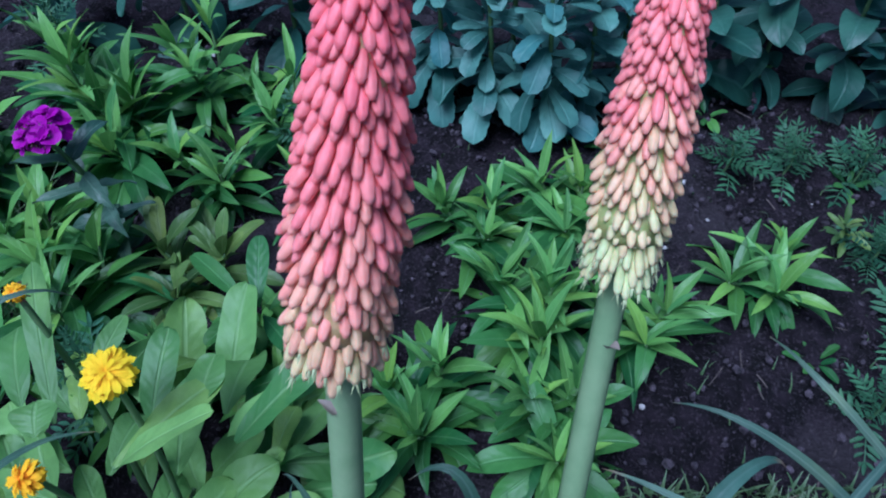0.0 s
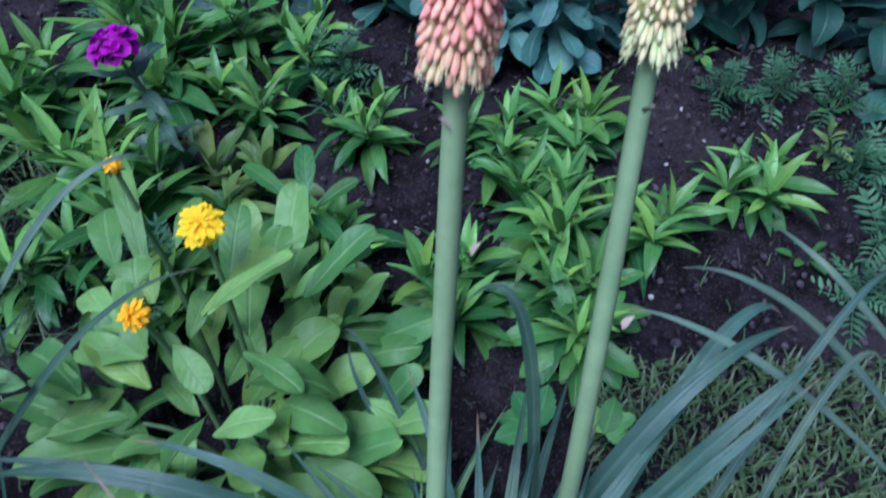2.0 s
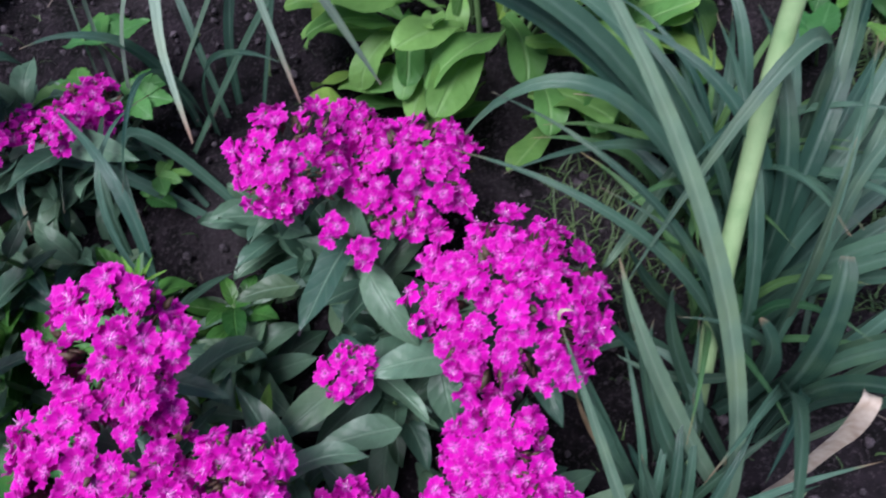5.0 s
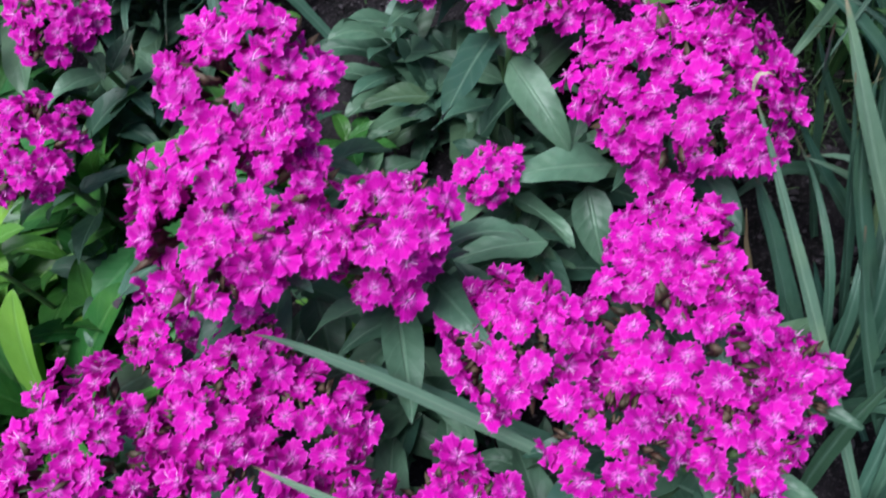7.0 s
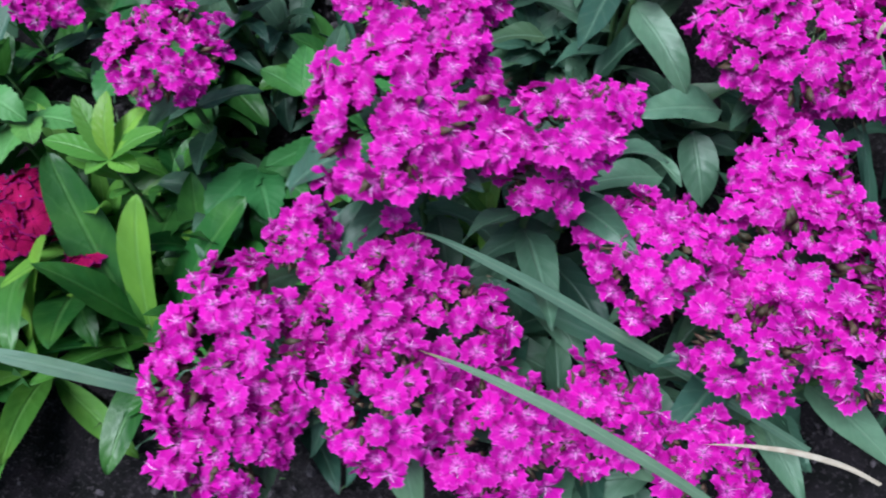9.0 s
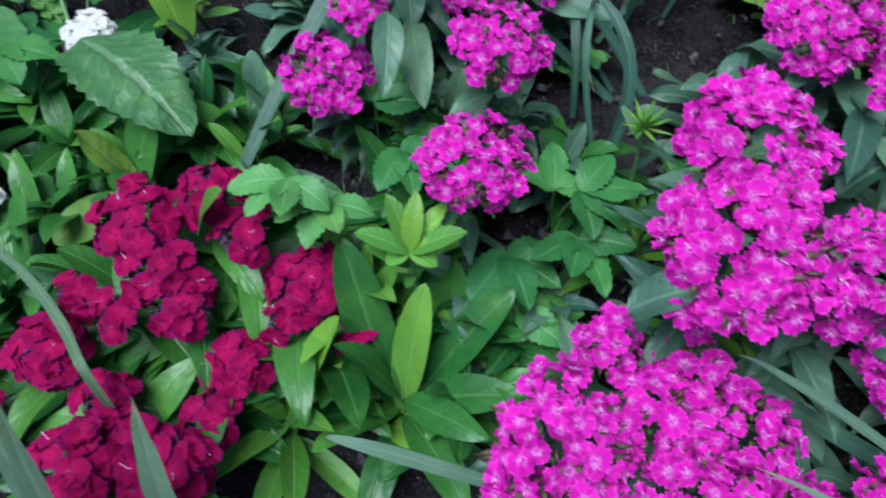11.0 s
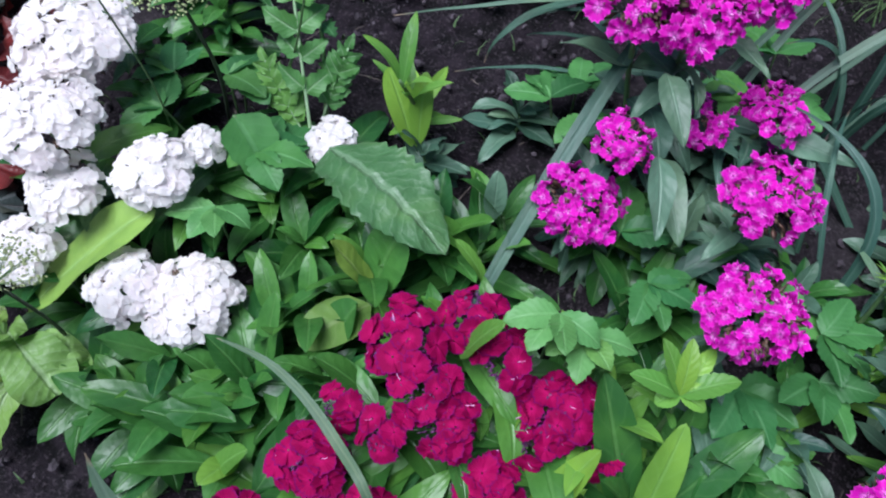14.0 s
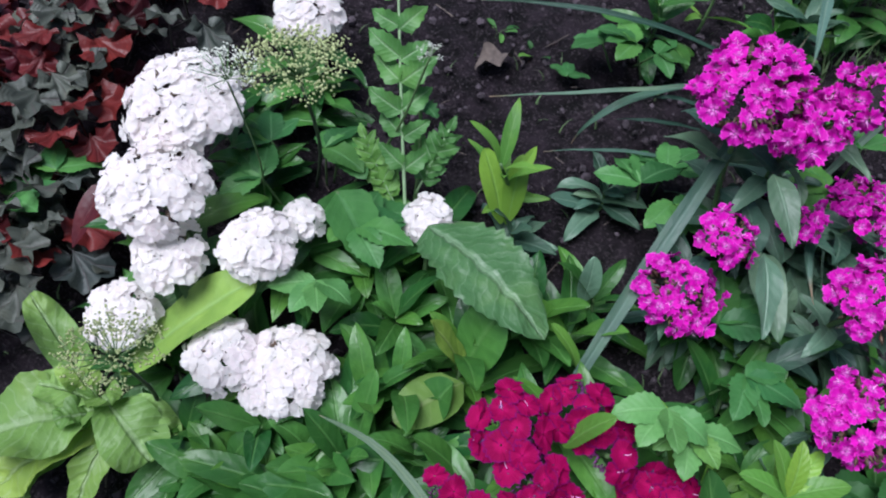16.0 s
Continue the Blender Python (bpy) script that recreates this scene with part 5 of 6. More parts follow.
sweet_william([((-1.186, -0.029, 0.105), 0.05, 1.0), ((-1.139, 0.142, 0.111), 0.033, 0.9)], "white", "white", 5, 31)
sweet_william([((-1.171, -0.114, 0.083), 0.043, 1.0), ((-1.149, -0.147, 0.041), 0.028, 1.0)], "white", "white", 5, 32)
sweet_william([((-1.184, -0.184, -0.009), 0.028, 1.0)], "white", "white", 5, 33)
sweet_william([((-1.078, -0.122, 0.056), 0.029, 1.0), ((-1.055, -0.081, 0.054), 0.017, 0.9)], "white", "white", 5, 34)
sweet_william([((-1.085, -0.191, -0.012), 0.028, 1.0), ((-1.032, -0.186, -0.023), 0.038, 1.0)], "white", "white", 5, 35)
sweet_william([((-0.953, -0.036, 0.047), 0.02, 1.0)], "white", "white", 5, 36)

# ---- undergrowth round the sweet williams ----
GREEN_ROS = [leaf_mesh("leaf", 0.08, 0.029, GLOSSY, 0.85, 0.85, 0.4 + 0.2 * i, 0.24, 0.07, seed=i + 110, twist=0.3 * (i % 3 - 1)) for i in range(6)]
LONG_GREEN = [leaf_mesh("leaf", 0.115, 0.033, GLOSSY, 0.85, 0.8, 0.35 + 0.15 * i, 0.28, 0.05, seed=i + 120, seg=12, twist=0.3 * (i % 3 - 1)) for i in range(4)]
LONG_LIME = [leaf_mesh("leaf", 0.11, 0.023, LIME, 0.8, 0.85, 0.4 + 0.12 * i, 0.32, 0.05, seed=i + 130, seg=12, twist=0.3 * (i % 3 - 1)) for i in range(3)]
GREY_ROS = [leaf_mesh("leaf", 0.06, 0.0215, PINK_LEAF, 0.6, 0.85, 0.4 + 0.25 * i, 0.35, 0.12, seed=i + 140, twist=0.4 * (i % 3 - 1)) for i in range(6)]
ELDER_LEAF = [leaf_mesh("leaflet", 0.042, 0.026, ELDER, 0.55, 0.8, 0.3 + 0.15 * i, 0.15, 0.06, tooth=0.14, teeth=2, seed=i + 150, seg=8) for i in range(4)]
ELDER_LIGHT = leaf_material("pale_elder_leaf", (0.1, 0.28, 0.07), (0.17, 0.4, 0.115), (0.24, 0.47, 0.18), 0.5, veins=8.0, vein_bump=0.35)
LIGHT_ELDER = [leaf_mesh("leaflet", 0.04, 0.024, ELDER_LIGHT, 0.6, 0.8, 0.3 + 0.15 * i, 0.15, 0.06, tooth=0.16, teeth=2, seed=i + 160, seg=8) for i in range(4)]


def ground_elder(at, az, size=1.0, meshes=None, seed=0, fingers=(-78, -34, 4, 52)):
    """One hand-shaped leaf of toothed leaflets on a thin stalk."""
    r = random.Random(seed + 40)
    at = Vector(at)
    foot = Vector(on(at.x + 0.02 * math.cos(radians(az + 180)), at.y + 0.02))
    ob = thing("ground_elder", foot, "ground elder leaf with toothed oval leaflets", "plant", "ground elder leaves")
    piece("stalk", tube_mesh("stalk", ((0, 0, 0), (at - foot) * 0.6, at - foot), (0.0014, 0.001), THIN_STEM, 5, 6), ob, Matrix.Translation(foot))
    for f in fingers:
        piece("leaflet", r.choice(meshes or ELDER_LEAF), ob, aim(at, az + f + r.uniform(-6, 6), r.uniform(0, 22), r.uniform(-15, 15), size * r.uniform(0.85, 1.1)))
    return ob


def grow_elder(items, first=0):
    for k, (at, az, size, light) in enumerate(items, first):
        ground_elder(at, az, size, LIGHT_ELDER if light else ELDER_LEAF, k)


grow_elder((
    ((-0.732, -0.176, 0.067), -80, 1.05, 1), ((-0.709, -0.176, 0.047), -60, 1.0, 1), ((-1.026, -0.125, 0.033), -70, 1.0, 1), ((-0.694, -0.074, 0.055), 80, 1.2, 0),
    ((-0.666, -0.110, 0.042), -20, 1.1, 0), ((-0.526, -0.112, 0.030), 10, 1.2, 0), ((-0.522, -0.142, 0.009), -60, 1.2, 0), ((-0.545, -0.107, 0.022), 100, 1.0, 0),
    ((-0.574, -0.151, -0.013), -30, 1.2, 0), ((-0.604, -0.177, -0.033), 200, 1.1, 0), ((-0.704, -0.038, 0.048), 200, 1.0, 0), ((-0.774, 0.057, 0.070), 120, 1.1, 0),
    ((-1.068, 0.007, 0.062), 60, 1.1, 0),
), 0)
grow_elder((
    ((-1.117, -0.035, 0.045), 180, 1.1, 0), ((-1.008, -0.072, 0.053), 30, 1.2, 0), ((-0.558, -0.186, -0.036), 40, 1.2, 0), ((-1.057, 0.013, 0.055), 40, 1.1, 1),
    ((-1.125, 0.008, 0.052), 150, 1.0, 0), ((-1.012, -0.047, 0.043), -30, 1.3, 0), ((-0.751, 0.085, 0.069), 90, 1.1, 0), ((-0.740, 0.052, 0.058), -40, 1.0, 0),
    ((-0.779, 0.237, 0.097), 20, 0.9, 0), ((-0.840, 0.223, 0.104), 160, 0.9, 0), ((-0.867, 0.202, 0.068), 90, 0.6, 0), ((-0.806, 0.222, 0.113), 200, 1.0, 0),
    ((-1.326, -0.061, 0.008), 120, 1.1, 0),
), 13)
grow_elder((
    ((-1.356, -0.096, -0.008), 60, 1.2, 0), ((-0.580, 0.142, 0.103), 120, 1.2, 0), ((-0.560, 0.109, 0.072), 30, 1.1, 0), ((-0.602, 0.109, 0.074), 200, 1.1, 0),
    ((-0.546, 0.045, 0.012), 60, 0.7, 0), ((-0.582, 0.061, 0.028), 90, 0.8, 1), ((-0.535, 0.057, 0.026), 20, 0.7, 1), ((0.094, 0.180, 0.051), 60, 1.0, 1),
    ((0.034, 0.192, 0.049), 150, 1.0, 0), ((-0.058, 0.104, 0.035), 200, 0.9, 0), ((-0.084, 0.104, 0.017), 120, 0.9, 0),
), 26)

def grow_low_plants(items, first=0):
    for k, (at, h, kind, n, size) in enumerate(items, first):
        meshes = (GREEN_ROS, LONG_GREEN, LONG_LIME, GREY_ROS)[kind]
        foot = on(at[0], at[1], -0.003)
        leafy_shoot("leafy_plant", ("low plant with mid-green lance leaves", "low plant with long glossy green leaves", "low plant with bright lime lance leaves", "shoot with dull grey-green pointed leaves")[kind],
                    "plant", foot, (at[0], at[1], foot[2] + h), meshes, max(3, n // 3) - (1 if kind in (0, 3) and n > 12 else 0), (size, 0.75 * size), (5, 65), 3 if kind in (1, 2) else 4, k + 120, "low leafy plants", 0.002)


grow_low_plants((
    ((-0.63, 0.46, 0), 0.07, 3, 18, 1.1), ((-0.58, 0.38, 0), 0.06, 0, 16, 1.0), ((-0.63, 0.31, 0), 0.06, 3, 18, 1.1), ((-0.635, -0.259, -0.094), 0.05, 1, 12, 1.0),
    ((-0.721, -0.284, -0.105), 0.04, 2, 12, 0.95), ((-0.988, -0.232, -0.090), 0.04, 0, 22, 1.0), ((-1.058, -0.258, -0.104), 0.04, 0, 22, 1.0), ((-1.111, -0.234, -0.085), 0.03, 0, 20, 0.9),
    ((-0.960, -0.177, -0.057), 0.05, 1, 16, 0.75), ((-0.958, -0.107, -0.029), 0.05, 0, 22, 0.9), ((-1.006, -0.067, -0.004), 0.05, 0, 20, 0.9),
), 0)
grow_low_plants((
    ((-0.805, -0.082, -0.018), 0.05, 1, 14, 0.8), ((-1.041, -0.222, -0.087), 0.05, 0, 20, 1.0), ((-1.013, -0.265, -0.105), 0.05, 0, 22, 1.1), ((-0.800, -0.236, -0.087), 0.04, 1, 16, 0.7),
    ((-0.767, -0.212, -0.057), 0.05, 2, 10, 0.6), ((-0.904, -0.211, -0.059), 0.05, 0, 18, 1.0), ((-0.964, -0.230, -0.088), 0.05, 0, 20, 1.1), ((-0.830, -0.267, -0.100), 0.04, 0, 18, 0.9),
    ((-0.845, -0.078, -0.017), 0.05, 0, 18, 1.0), ((-0.791, -0.047, -0.005), 0.05, 1, 12, 0.7), ((-0.667, -0.100, -0.025), 0.05, 1, 12, 0.7),
), 11)
grow_low_plants((
    ((-0.593, -0.250, -0.080), 0.05, 1, 14, 0.85), ((-0.556, -0.202, -0.062), 0.04, 0, 20, 1.0), ((-0.610, -0.204, -0.063), 0.04, 0, 20, 1.0), ((-0.950, -0.029, 0.000), 0.04, 0, 16, 0.8),
    ((-0.879, 0.003, 0.002), 0.04, 3, 16, 0.9), ((-0.802, 0.074, 0.016), 0.03, 3, 12, 0.9), ((-1.117, 0.101, 0.035), 0.05, 0, 18, 0.8), ((-1.134, -0.010, 0.004), 0.05, 0, 18, 0.9),
    ((-1.154, -0.181, -0.075), 0.05, 0, 16, 0.9), ((-0.896, -0.118, -0.032), 0.05, 1, 12, 0.8), ((-0.937, -0.161, -0.040), 0.05, 1, 12, 0.8),
), 22)
grow_low_plants((
    ((-0.678, -0.196, -0.050), 0.06, 2, 14, 1.0), ((-0.694, -0.239, -0.077), 0.05, 1, 14, 1.0), ((-0.640, -0.156, -0.055), 0.05, 0, 20, 1.0), ((-0.636, -0.098, -0.034), 0.05, 0, 18, 0.9),
    ((-0.655, -0.047, -0.016), 0.05, 3, 18, 1.0), ((-0.529, -0.170, -0.020), 0.04, 3, 12, 1.0), ((-0.407, -0.175, -0.044), 0.05, 2, 14, 0.7), ((-0.310, -0.123, -0.029), 0.05, 3, 16, 1.1),
    ((-0.283, -0.057, -0.008), 0.05, 3, 18, 1.2), ((-0.361, -0.008, 0.010), 0.05, 3, 20, 1.2), ((-0.377, -0.231, -0.065), 0.05, 3, 18, 1.1),
), 33)
grow_low_plants((
    ((-0.294, -0.268, -0.069), 0.05, 3, 14, 1.0), ((-0.216, -0.266, -0.070), 0.05, 3, 16, 1.0), ((-0.416, 0.009, 0.027), 0.06, 3, 20, 1.2), ((-0.446, -0.057, -0.003), 0.05, 0, 14, 0.7),
    ((-0.639, -0.041, 0.006), 0.06, 3, 20, 1.1), ((-0.695, -0.029, 0.011), 0.05, 3, 18, 1.1), ((-0.597, -0.173, -0.041), 0.05, 3, 18, 1.1), ((-0.387, -0.015, 0.029), 0.05, 3, 18, 1.1),
    ((-0.430, -0.099, -0.007), 0.05, 3, 20, 1.1), ((-0.325, -0.072, -0.001), 0.05, 3, 16, 1.1), ((-0.471, -0.112, -0.011), 0.06, 2, 14, 0.7),
), 44)
grow_low_plants((
    ((-0.531, -0.057, 0.009), 0.05, 0, 18, 0.9), ((-0.641, -0.053, -0.008), 0.05, 0, 20, 1.0), ((-0.691, -0.025, 0.002), 0.04, 0, 18, 0.9), ((-0.637, 0.046, 0.025), 0.05, 3, 18, 1.1),
    ((-0.656, 0.097, 0.061), 0.06, 3, 18, 1.2), ((-0.580, 0.061, 0.038), 0.05, 3, 18, 1.1), ((-0.584, -0.027, -0.000), 0.05, 3, 18, 1.0), ((-0.541, -0.065, -0.014), 0.05, 3, 16, 1.0),
), 55)

whorl = leafy_shoot("lime_plant", "plant with a whorl of pale lime toothed leaves", "plant", on(-0.638, -0.19), (-0.639, -0.206, 0.046), LIME_LEAVES, 2, (0.6, 0.5), (30, 60), 3, 301)
for k, (t, w) in enumerate((((-0.685, -0.206, 0.046), 0.018), ((-0.664, -0.178, 0.067), 0.016), ((-0.640, -0.172, 0.069), 0.015), ((-0.595, -0.192, 0.052), 0.019), ((-0.615, -0.211, 0.025), 0.016), ((-0.658, -0.215, 0.023), 0.016), ((-0.616, -0.165, 0.052), 0.015))):
    t = Vector((-0.639, -0.206, 0.046)).lerp(Vector(t), 0.82) + Vector((0, 0, 0.013))
    leaf_between(whorl, (-0.639, -0.206, 0.046), t, w, LIME, k + 200, 0.7, a=0.7, b=0.75, tooth=0.1, teeth=2, fold=0.2, seg=8)
leafy_shoot("lime_plant", "upright shoot with pale lime lance leaves", "plant", (-0.889, 0.051, -0.001), (-0.900, -0.005, 0.105), LONG_LIME, 4, (0.48, 0.5), (25, 70), 3, 302)
leafy_shoot("lime_plant", "shoot with bright lime pointed leaves between flower heads", "plant", (-0.414, -0.152, -0.076), (-0.397, -0.203, 0.006), LIME_LEAVES, 3, (0.7, 0.6), (20, 60), 3, 303)


def single_leaf(name, label, base, tip, width, mat, seed=0, arch=0.5, **kw):
    """One large leaf on its stalk, from base to tip."""
    b, t = Vector(base), Vector(tip)
    d = t - b
    ob = thing(name, on(b.x, b.y), label, "leaf")
    me = leaf_mesh("leaf", d.length * (1 + arch * 0.12), width, mat, arch=arch, seed=seed, **kw)
    az = math.degrees(math.atan2(d.y, d.x))
    el = math.degrees(math.asin(d.z / d.length)) + math.degrees(arch) * 0.42
    piece("leaf", me, ob, aim(b, az, el, 0))
    f = Vector(on(b.x, b.y))
    piece("stalk", tube_mesh("stalk", ((0, 0, 0), (b - f) * 0.5, b - f), (0.003, 0.002), THIN_STEM, 6, 5), ob, Matrix.Translation(f))
    return ob


single_leaf("rough_leaf", "large rough toothed leaf with pale veins", (-0.947, -0.054, 0.058), (-0.832, -0.124, 0.043), 0.08, BIGLEAF, 5, 0.6, a=0.42, b=0.66, tooth=0.1, teeth=2, wave=0.05, fold=0.05, across=5, seg=14, crinkle=0.005)
single_leaf("spotted_leaf", "yellowing green leaf with brown spots", (-0.889, -0.137, -0.019), (-0.918, -0.136, 0.036), 0.026, SPOTTED, 6, 0.4, a=0.6, b=0.7, wave=0.12, crinkle=0.001)
single_leaf("spotted_leaf", "rounded green leaf edged in yellow", (-0.886, -0.133, -0.024), (-0.868, -0.112, 0.036), 0.052, GLOSSY, 7, 0.5, a=0.6, b=0.4, fold=0.1)
single_leaf("spotted_leaf", "yellowing green leaf lying low", (-0.884, -0.15, -0.02), (-0.926, -0.2, -0.022), 0.046, SPOTTED, 8, 0.5, a=0.5, b=0.55, fold=0.1)
single_leaf("broad_leaf", "broad green leaf hanging from its stalk", (-1.03, -0.059, 0.077), (-0.992, -0.083, 0.02), 0.05, ELDER, 9, 0.5, a=0.3, b=0.8, tooth=0.12, teeth=1, across=4, crinkle=0.0015)
single_leaf("wine_leaf", "pointed wine-red leaf of coral bells", (-1.24, -0.088, 0.044), (-1.257, -0.139, 0.004), 0.026, WINE, 10, 0.3, a=0.4, b=0.9)

# lettuce
lettuce = thing("lettuce", on(-1.188, -0.24), "pale green lettuce plant with broad crinkled leaves", "vegetable")
for k, (b, t, w, arch, blunt) in enumerate((
    ((-1.192, -0.237, -0.07), (-1.262, -0.195, 0.0), 0.034, 0.5, 0.45), ((-1.183, -0.246, -0.07), (-1.265, -0.302, -0.07), 0.078, 0.6, 0.4), ((-1.182, -0.25, -0.08), (-1.25, -0.322, -0.115), 0.052, 0.5, 0.45),
    ((-1.178, -0.241, -0.062), (-1.123, -0.272, -0.078), 0.056, 0.8, 0.32), ((-1.172, -0.258, -0.08), (-1.176, -0.32, -0.125), 0.032, 0.4, 0.5), ((-1.191, -0.241, -0.068), (-1.239, -0.248, -0.052), 0.036, 0.9, 0.32),
    ((-1.199, -0.265, -0.09), (-1.238, -0.318, -0.128), 0.034, 0.5, 0.4), ((-1.182, -0.238, -0.07), (-1.112, -0.247, -0.082), 0.04, 0.8, 0.35), ((-1.188, -0.236, -0.072), (-1.163, -0.25, -0.04), 0.03, 0.8, 0.35),
    ((-1.197, -0.236, -0.07), (-1.222, -0.222, -0.036), 0.032, 0.7, 0.35), ((-1.186, -0.25, -0.075), (-1.205, -0.272, -0.055), 0.03, 0.9, 0.35), ((-1.182, -0.212, -0.062), (-1.075, -0.141, 0.032), 0.052, 0.45, 0.42),
)):
    leaf_between(lettuce, b, t, w, LETTUCE if k < 11 else SPOON, k + 3, arch, a=0.62, b=blunt, wave=0.16 if k < 11 else 0.06, fold=0.22, seg=22, across=5, crinkle=0.0045 if k < 11 else 0.001)

# leaves that show singly between the crimson and white heads
between = thing("leafy_plant", (-0.633, -0.256, -0.113), "clump of broad glossy green and lime lance leaves", "plant", "low leafy plants")
def grow_broad_leaves(items, first=0):
    for k, (b, t, w, m) in enumerate(items, first):
        leaf_between(between, b, t, w, m, k + 20, 0.35 + 0.12 * (k % 3), 14 * (k % 3 - 1), a=0.75, b=0.6, wave=0.05, fold=0.25, seg=12)


grow_broad_leaves((
    ((-0.639, -0.263, -0.086), (-0.694, -0.202, 0.038), 0.036, GLOSSY), ((-0.635, -0.264, -0.086), (-0.627, -0.215, 0.023), 0.027, LIME), ((-0.624, -0.248, -0.080), (-0.562, -0.202, 0.008), 0.032, GLOSSY), ((-0.621, -0.268, -0.087), (-0.537, -0.230, -0.043), 0.03, GLOSSY),
    ((-0.721, -0.284, -0.105), (-0.684, -0.245, 0.011), 0.026, LIME), ((-0.724, -0.288, -0.097), (-0.763, -0.285, -0.076), 0.028, GLOSSY), ((-0.708, -0.269, -0.089), (-0.650, -0.265, -0.057), 0.027, GLOSSY), ((-0.702, -0.230, -0.053), (-0.665, -0.251, -0.051), 0.024, GLOSSY),
    ((-0.795, -0.206, 0.025), (-0.769, -0.204, 0.076), 0.018, LIME), ((-0.759, -0.237, -0.047), (-0.741, -0.223, -0.001), 0.016, LIME), ((-0.770, -0.239, -0.048), (-0.772, -0.226, -0.002), 0.016, LIME),
), 0)
grow_broad_leaves((
    ((-0.862, -0.222, -0.043), (-0.906, -0.216, -0.001), 0.024, GLOSSY), ((-0.957, -0.224, -0.066), (-0.956, -0.180, 0.012), 0.022, GLOSSY), ((-1.021, -0.254, -0.070), (-0.952, -0.234, -0.050), 0.025, GLOSSY), ((-1.038, -0.261, -0.084), (-0.949, -0.259, -0.080), 0.026, GLOSSY),
    ((-0.908, -0.184, -0.048), (-0.891, -0.163, 0.000), 0.04, GLOSSY), ((-0.800, -0.056, 0.012), (-0.802, -0.046, 0.065), 0.02, PINK_LEAF), ((-0.791, -0.118, -0.001), (-0.822, -0.101, 0.035), 0.014, LIME), ((-0.890, 0.005, 0.023), (-0.922, 0.026, 0.090), 0.028, LIME),
    ((-0.885, 0.006, 0.023), (-0.885, 0.029, 0.092), 0.022, LIME), ((-0.821, -0.086, -0.009), (-0.860, -0.087, 0.010), 0.03, GLOSSY), ((-0.667, -0.278, -0.102), (-0.692, -0.273, -0.080), 0.03, GLOSSY),
), 11)
grow_broad_leaves((
    ((-0.645, -0.273, -0.100), (-0.606, -0.277, -0.091), 0.03, LIME), ((-0.674, -0.214, -0.067), (-0.650, -0.196, 0.010), 0.02, LIME), ((-0.637, -0.197, -0.050), (-0.586, -0.170, -0.020), 0.03, GLOSSY), ((-0.673, -0.258, -0.074), (-0.697, -0.217, -0.018), 0.03, GLOSSY),
), 22)
grow_broad_leaves((
    ((-0.951, -0.233, -0.075), (-1.007, -0.259, -0.04), 0.028, GLOSSY), ((-0.947, -0.249, -0.075), (-1.02, -0.279, -0.045), 0.032, GLOSSY), ((-0.987, -0.265, -0.075), (-1.087, -0.275, -0.042), 0.027, GLOSSY), ((-0.962, -0.276, -0.075), (-1.03, -0.276, -0.04), 0.03, GLOSSY),
    ((-0.946, -0.232, -0.075), (-0.971, -0.173, -0.03), 0.028, GLOSSY), ((-0.953, -0.286, -0.075), (-0.966, -0.321, -0.05), 0.022, LIME), ((-0.966, -0.294, -0.08), (-1.039, -0.318, -0.055), 0.028, GLOSSY), ((-1.021, -0.258, -0.075), (-1.057, -0.28, -0.045), 0.024, GLOSSY),
    ((-0.968, -0.305, -0.075), (-0.94, -0.29, -0.04), 0.022, LIME), ((-0.958, -0.23, -0.075), (-0.98, -0.141, -0.03), 0.026, GLOSSY),
), 26)
grey = thing("leafy_plant", (-0.357, -0.021, -0.034), "grey-green pointed leaves between the magenta heads", "plant", "low leafy plants")
def grow_grey_leaves(items, first=0):
    for k, (b, t, w) in enumerate(items, first):
        leaf_between(grey, b, t, w, PINK_LEAF, k + 60, 0.4 + 0.1 * (k % 3), 14 * (k % 3 - 1), a=0.5, b=0.8, wave=0.09, fold=0.3, seg=12)


grow_grey_leaves((
    ((-0.340, -0.091, 0.043), (-0.303, -0.072, 0.078), 0.026), ((-0.376, -0.065, 0.052), (-0.418, -0.082, 0.058), 0.02), ((-0.389, -0.019, 0.067), (-0.435, -0.026, 0.087), 0.025), ((-0.258, -0.106, 0.035), (-0.317, -0.133, 0.048), 0.027),
    ((-0.294, -0.157, 0.020), (-0.350, -0.177, 0.024), 0.024), ((-0.271, -0.107, 0.015), (-0.262, -0.146, -0.018), 0.026), ((-0.434, -0.196, 0.009), (-0.423, -0.225, -0.022), 0.028), ((-0.394, -0.182, -0.037), (-0.416, -0.217, -0.029), 0.02),
    ((-0.644, -0.079, 0.013), (-0.576, -0.044, 0.054), 0.022), ((-0.635, -0.146, -0.011), (-0.607, -0.165, -0.028), 0.02), ((-0.591, -0.189, -0.047), (-0.630, -0.219, -0.039), 0.022),
), 0)
grow_grey_leaves((
    ((-0.410, -0.239, -0.057), (-0.338, -0.266, -0.078), 0.026), ((-0.302, -0.269, -0.060), (-0.294, -0.284, -0.075), 0.03), ((-0.222, -0.268, -0.061), (-0.192, -0.274, -0.074), 0.028), ((-0.676, -0.018, 0.092), (-0.656, -0.091, 0.071), 0.027),
    ((-0.692, 0.029, 0.105), (-0.673, -0.025, 0.086), 0.027), ((-0.500, -0.253, 0.090), (-0.466, -0.248, 0.115), 0.028), ((-0.693, -0.012, 0.167), (-0.675, -0.064, 0.145), 0.021), ((-0.685, -0.057, 0.127), (-0.673, -0.116, 0.100), 0.022),
), 11)

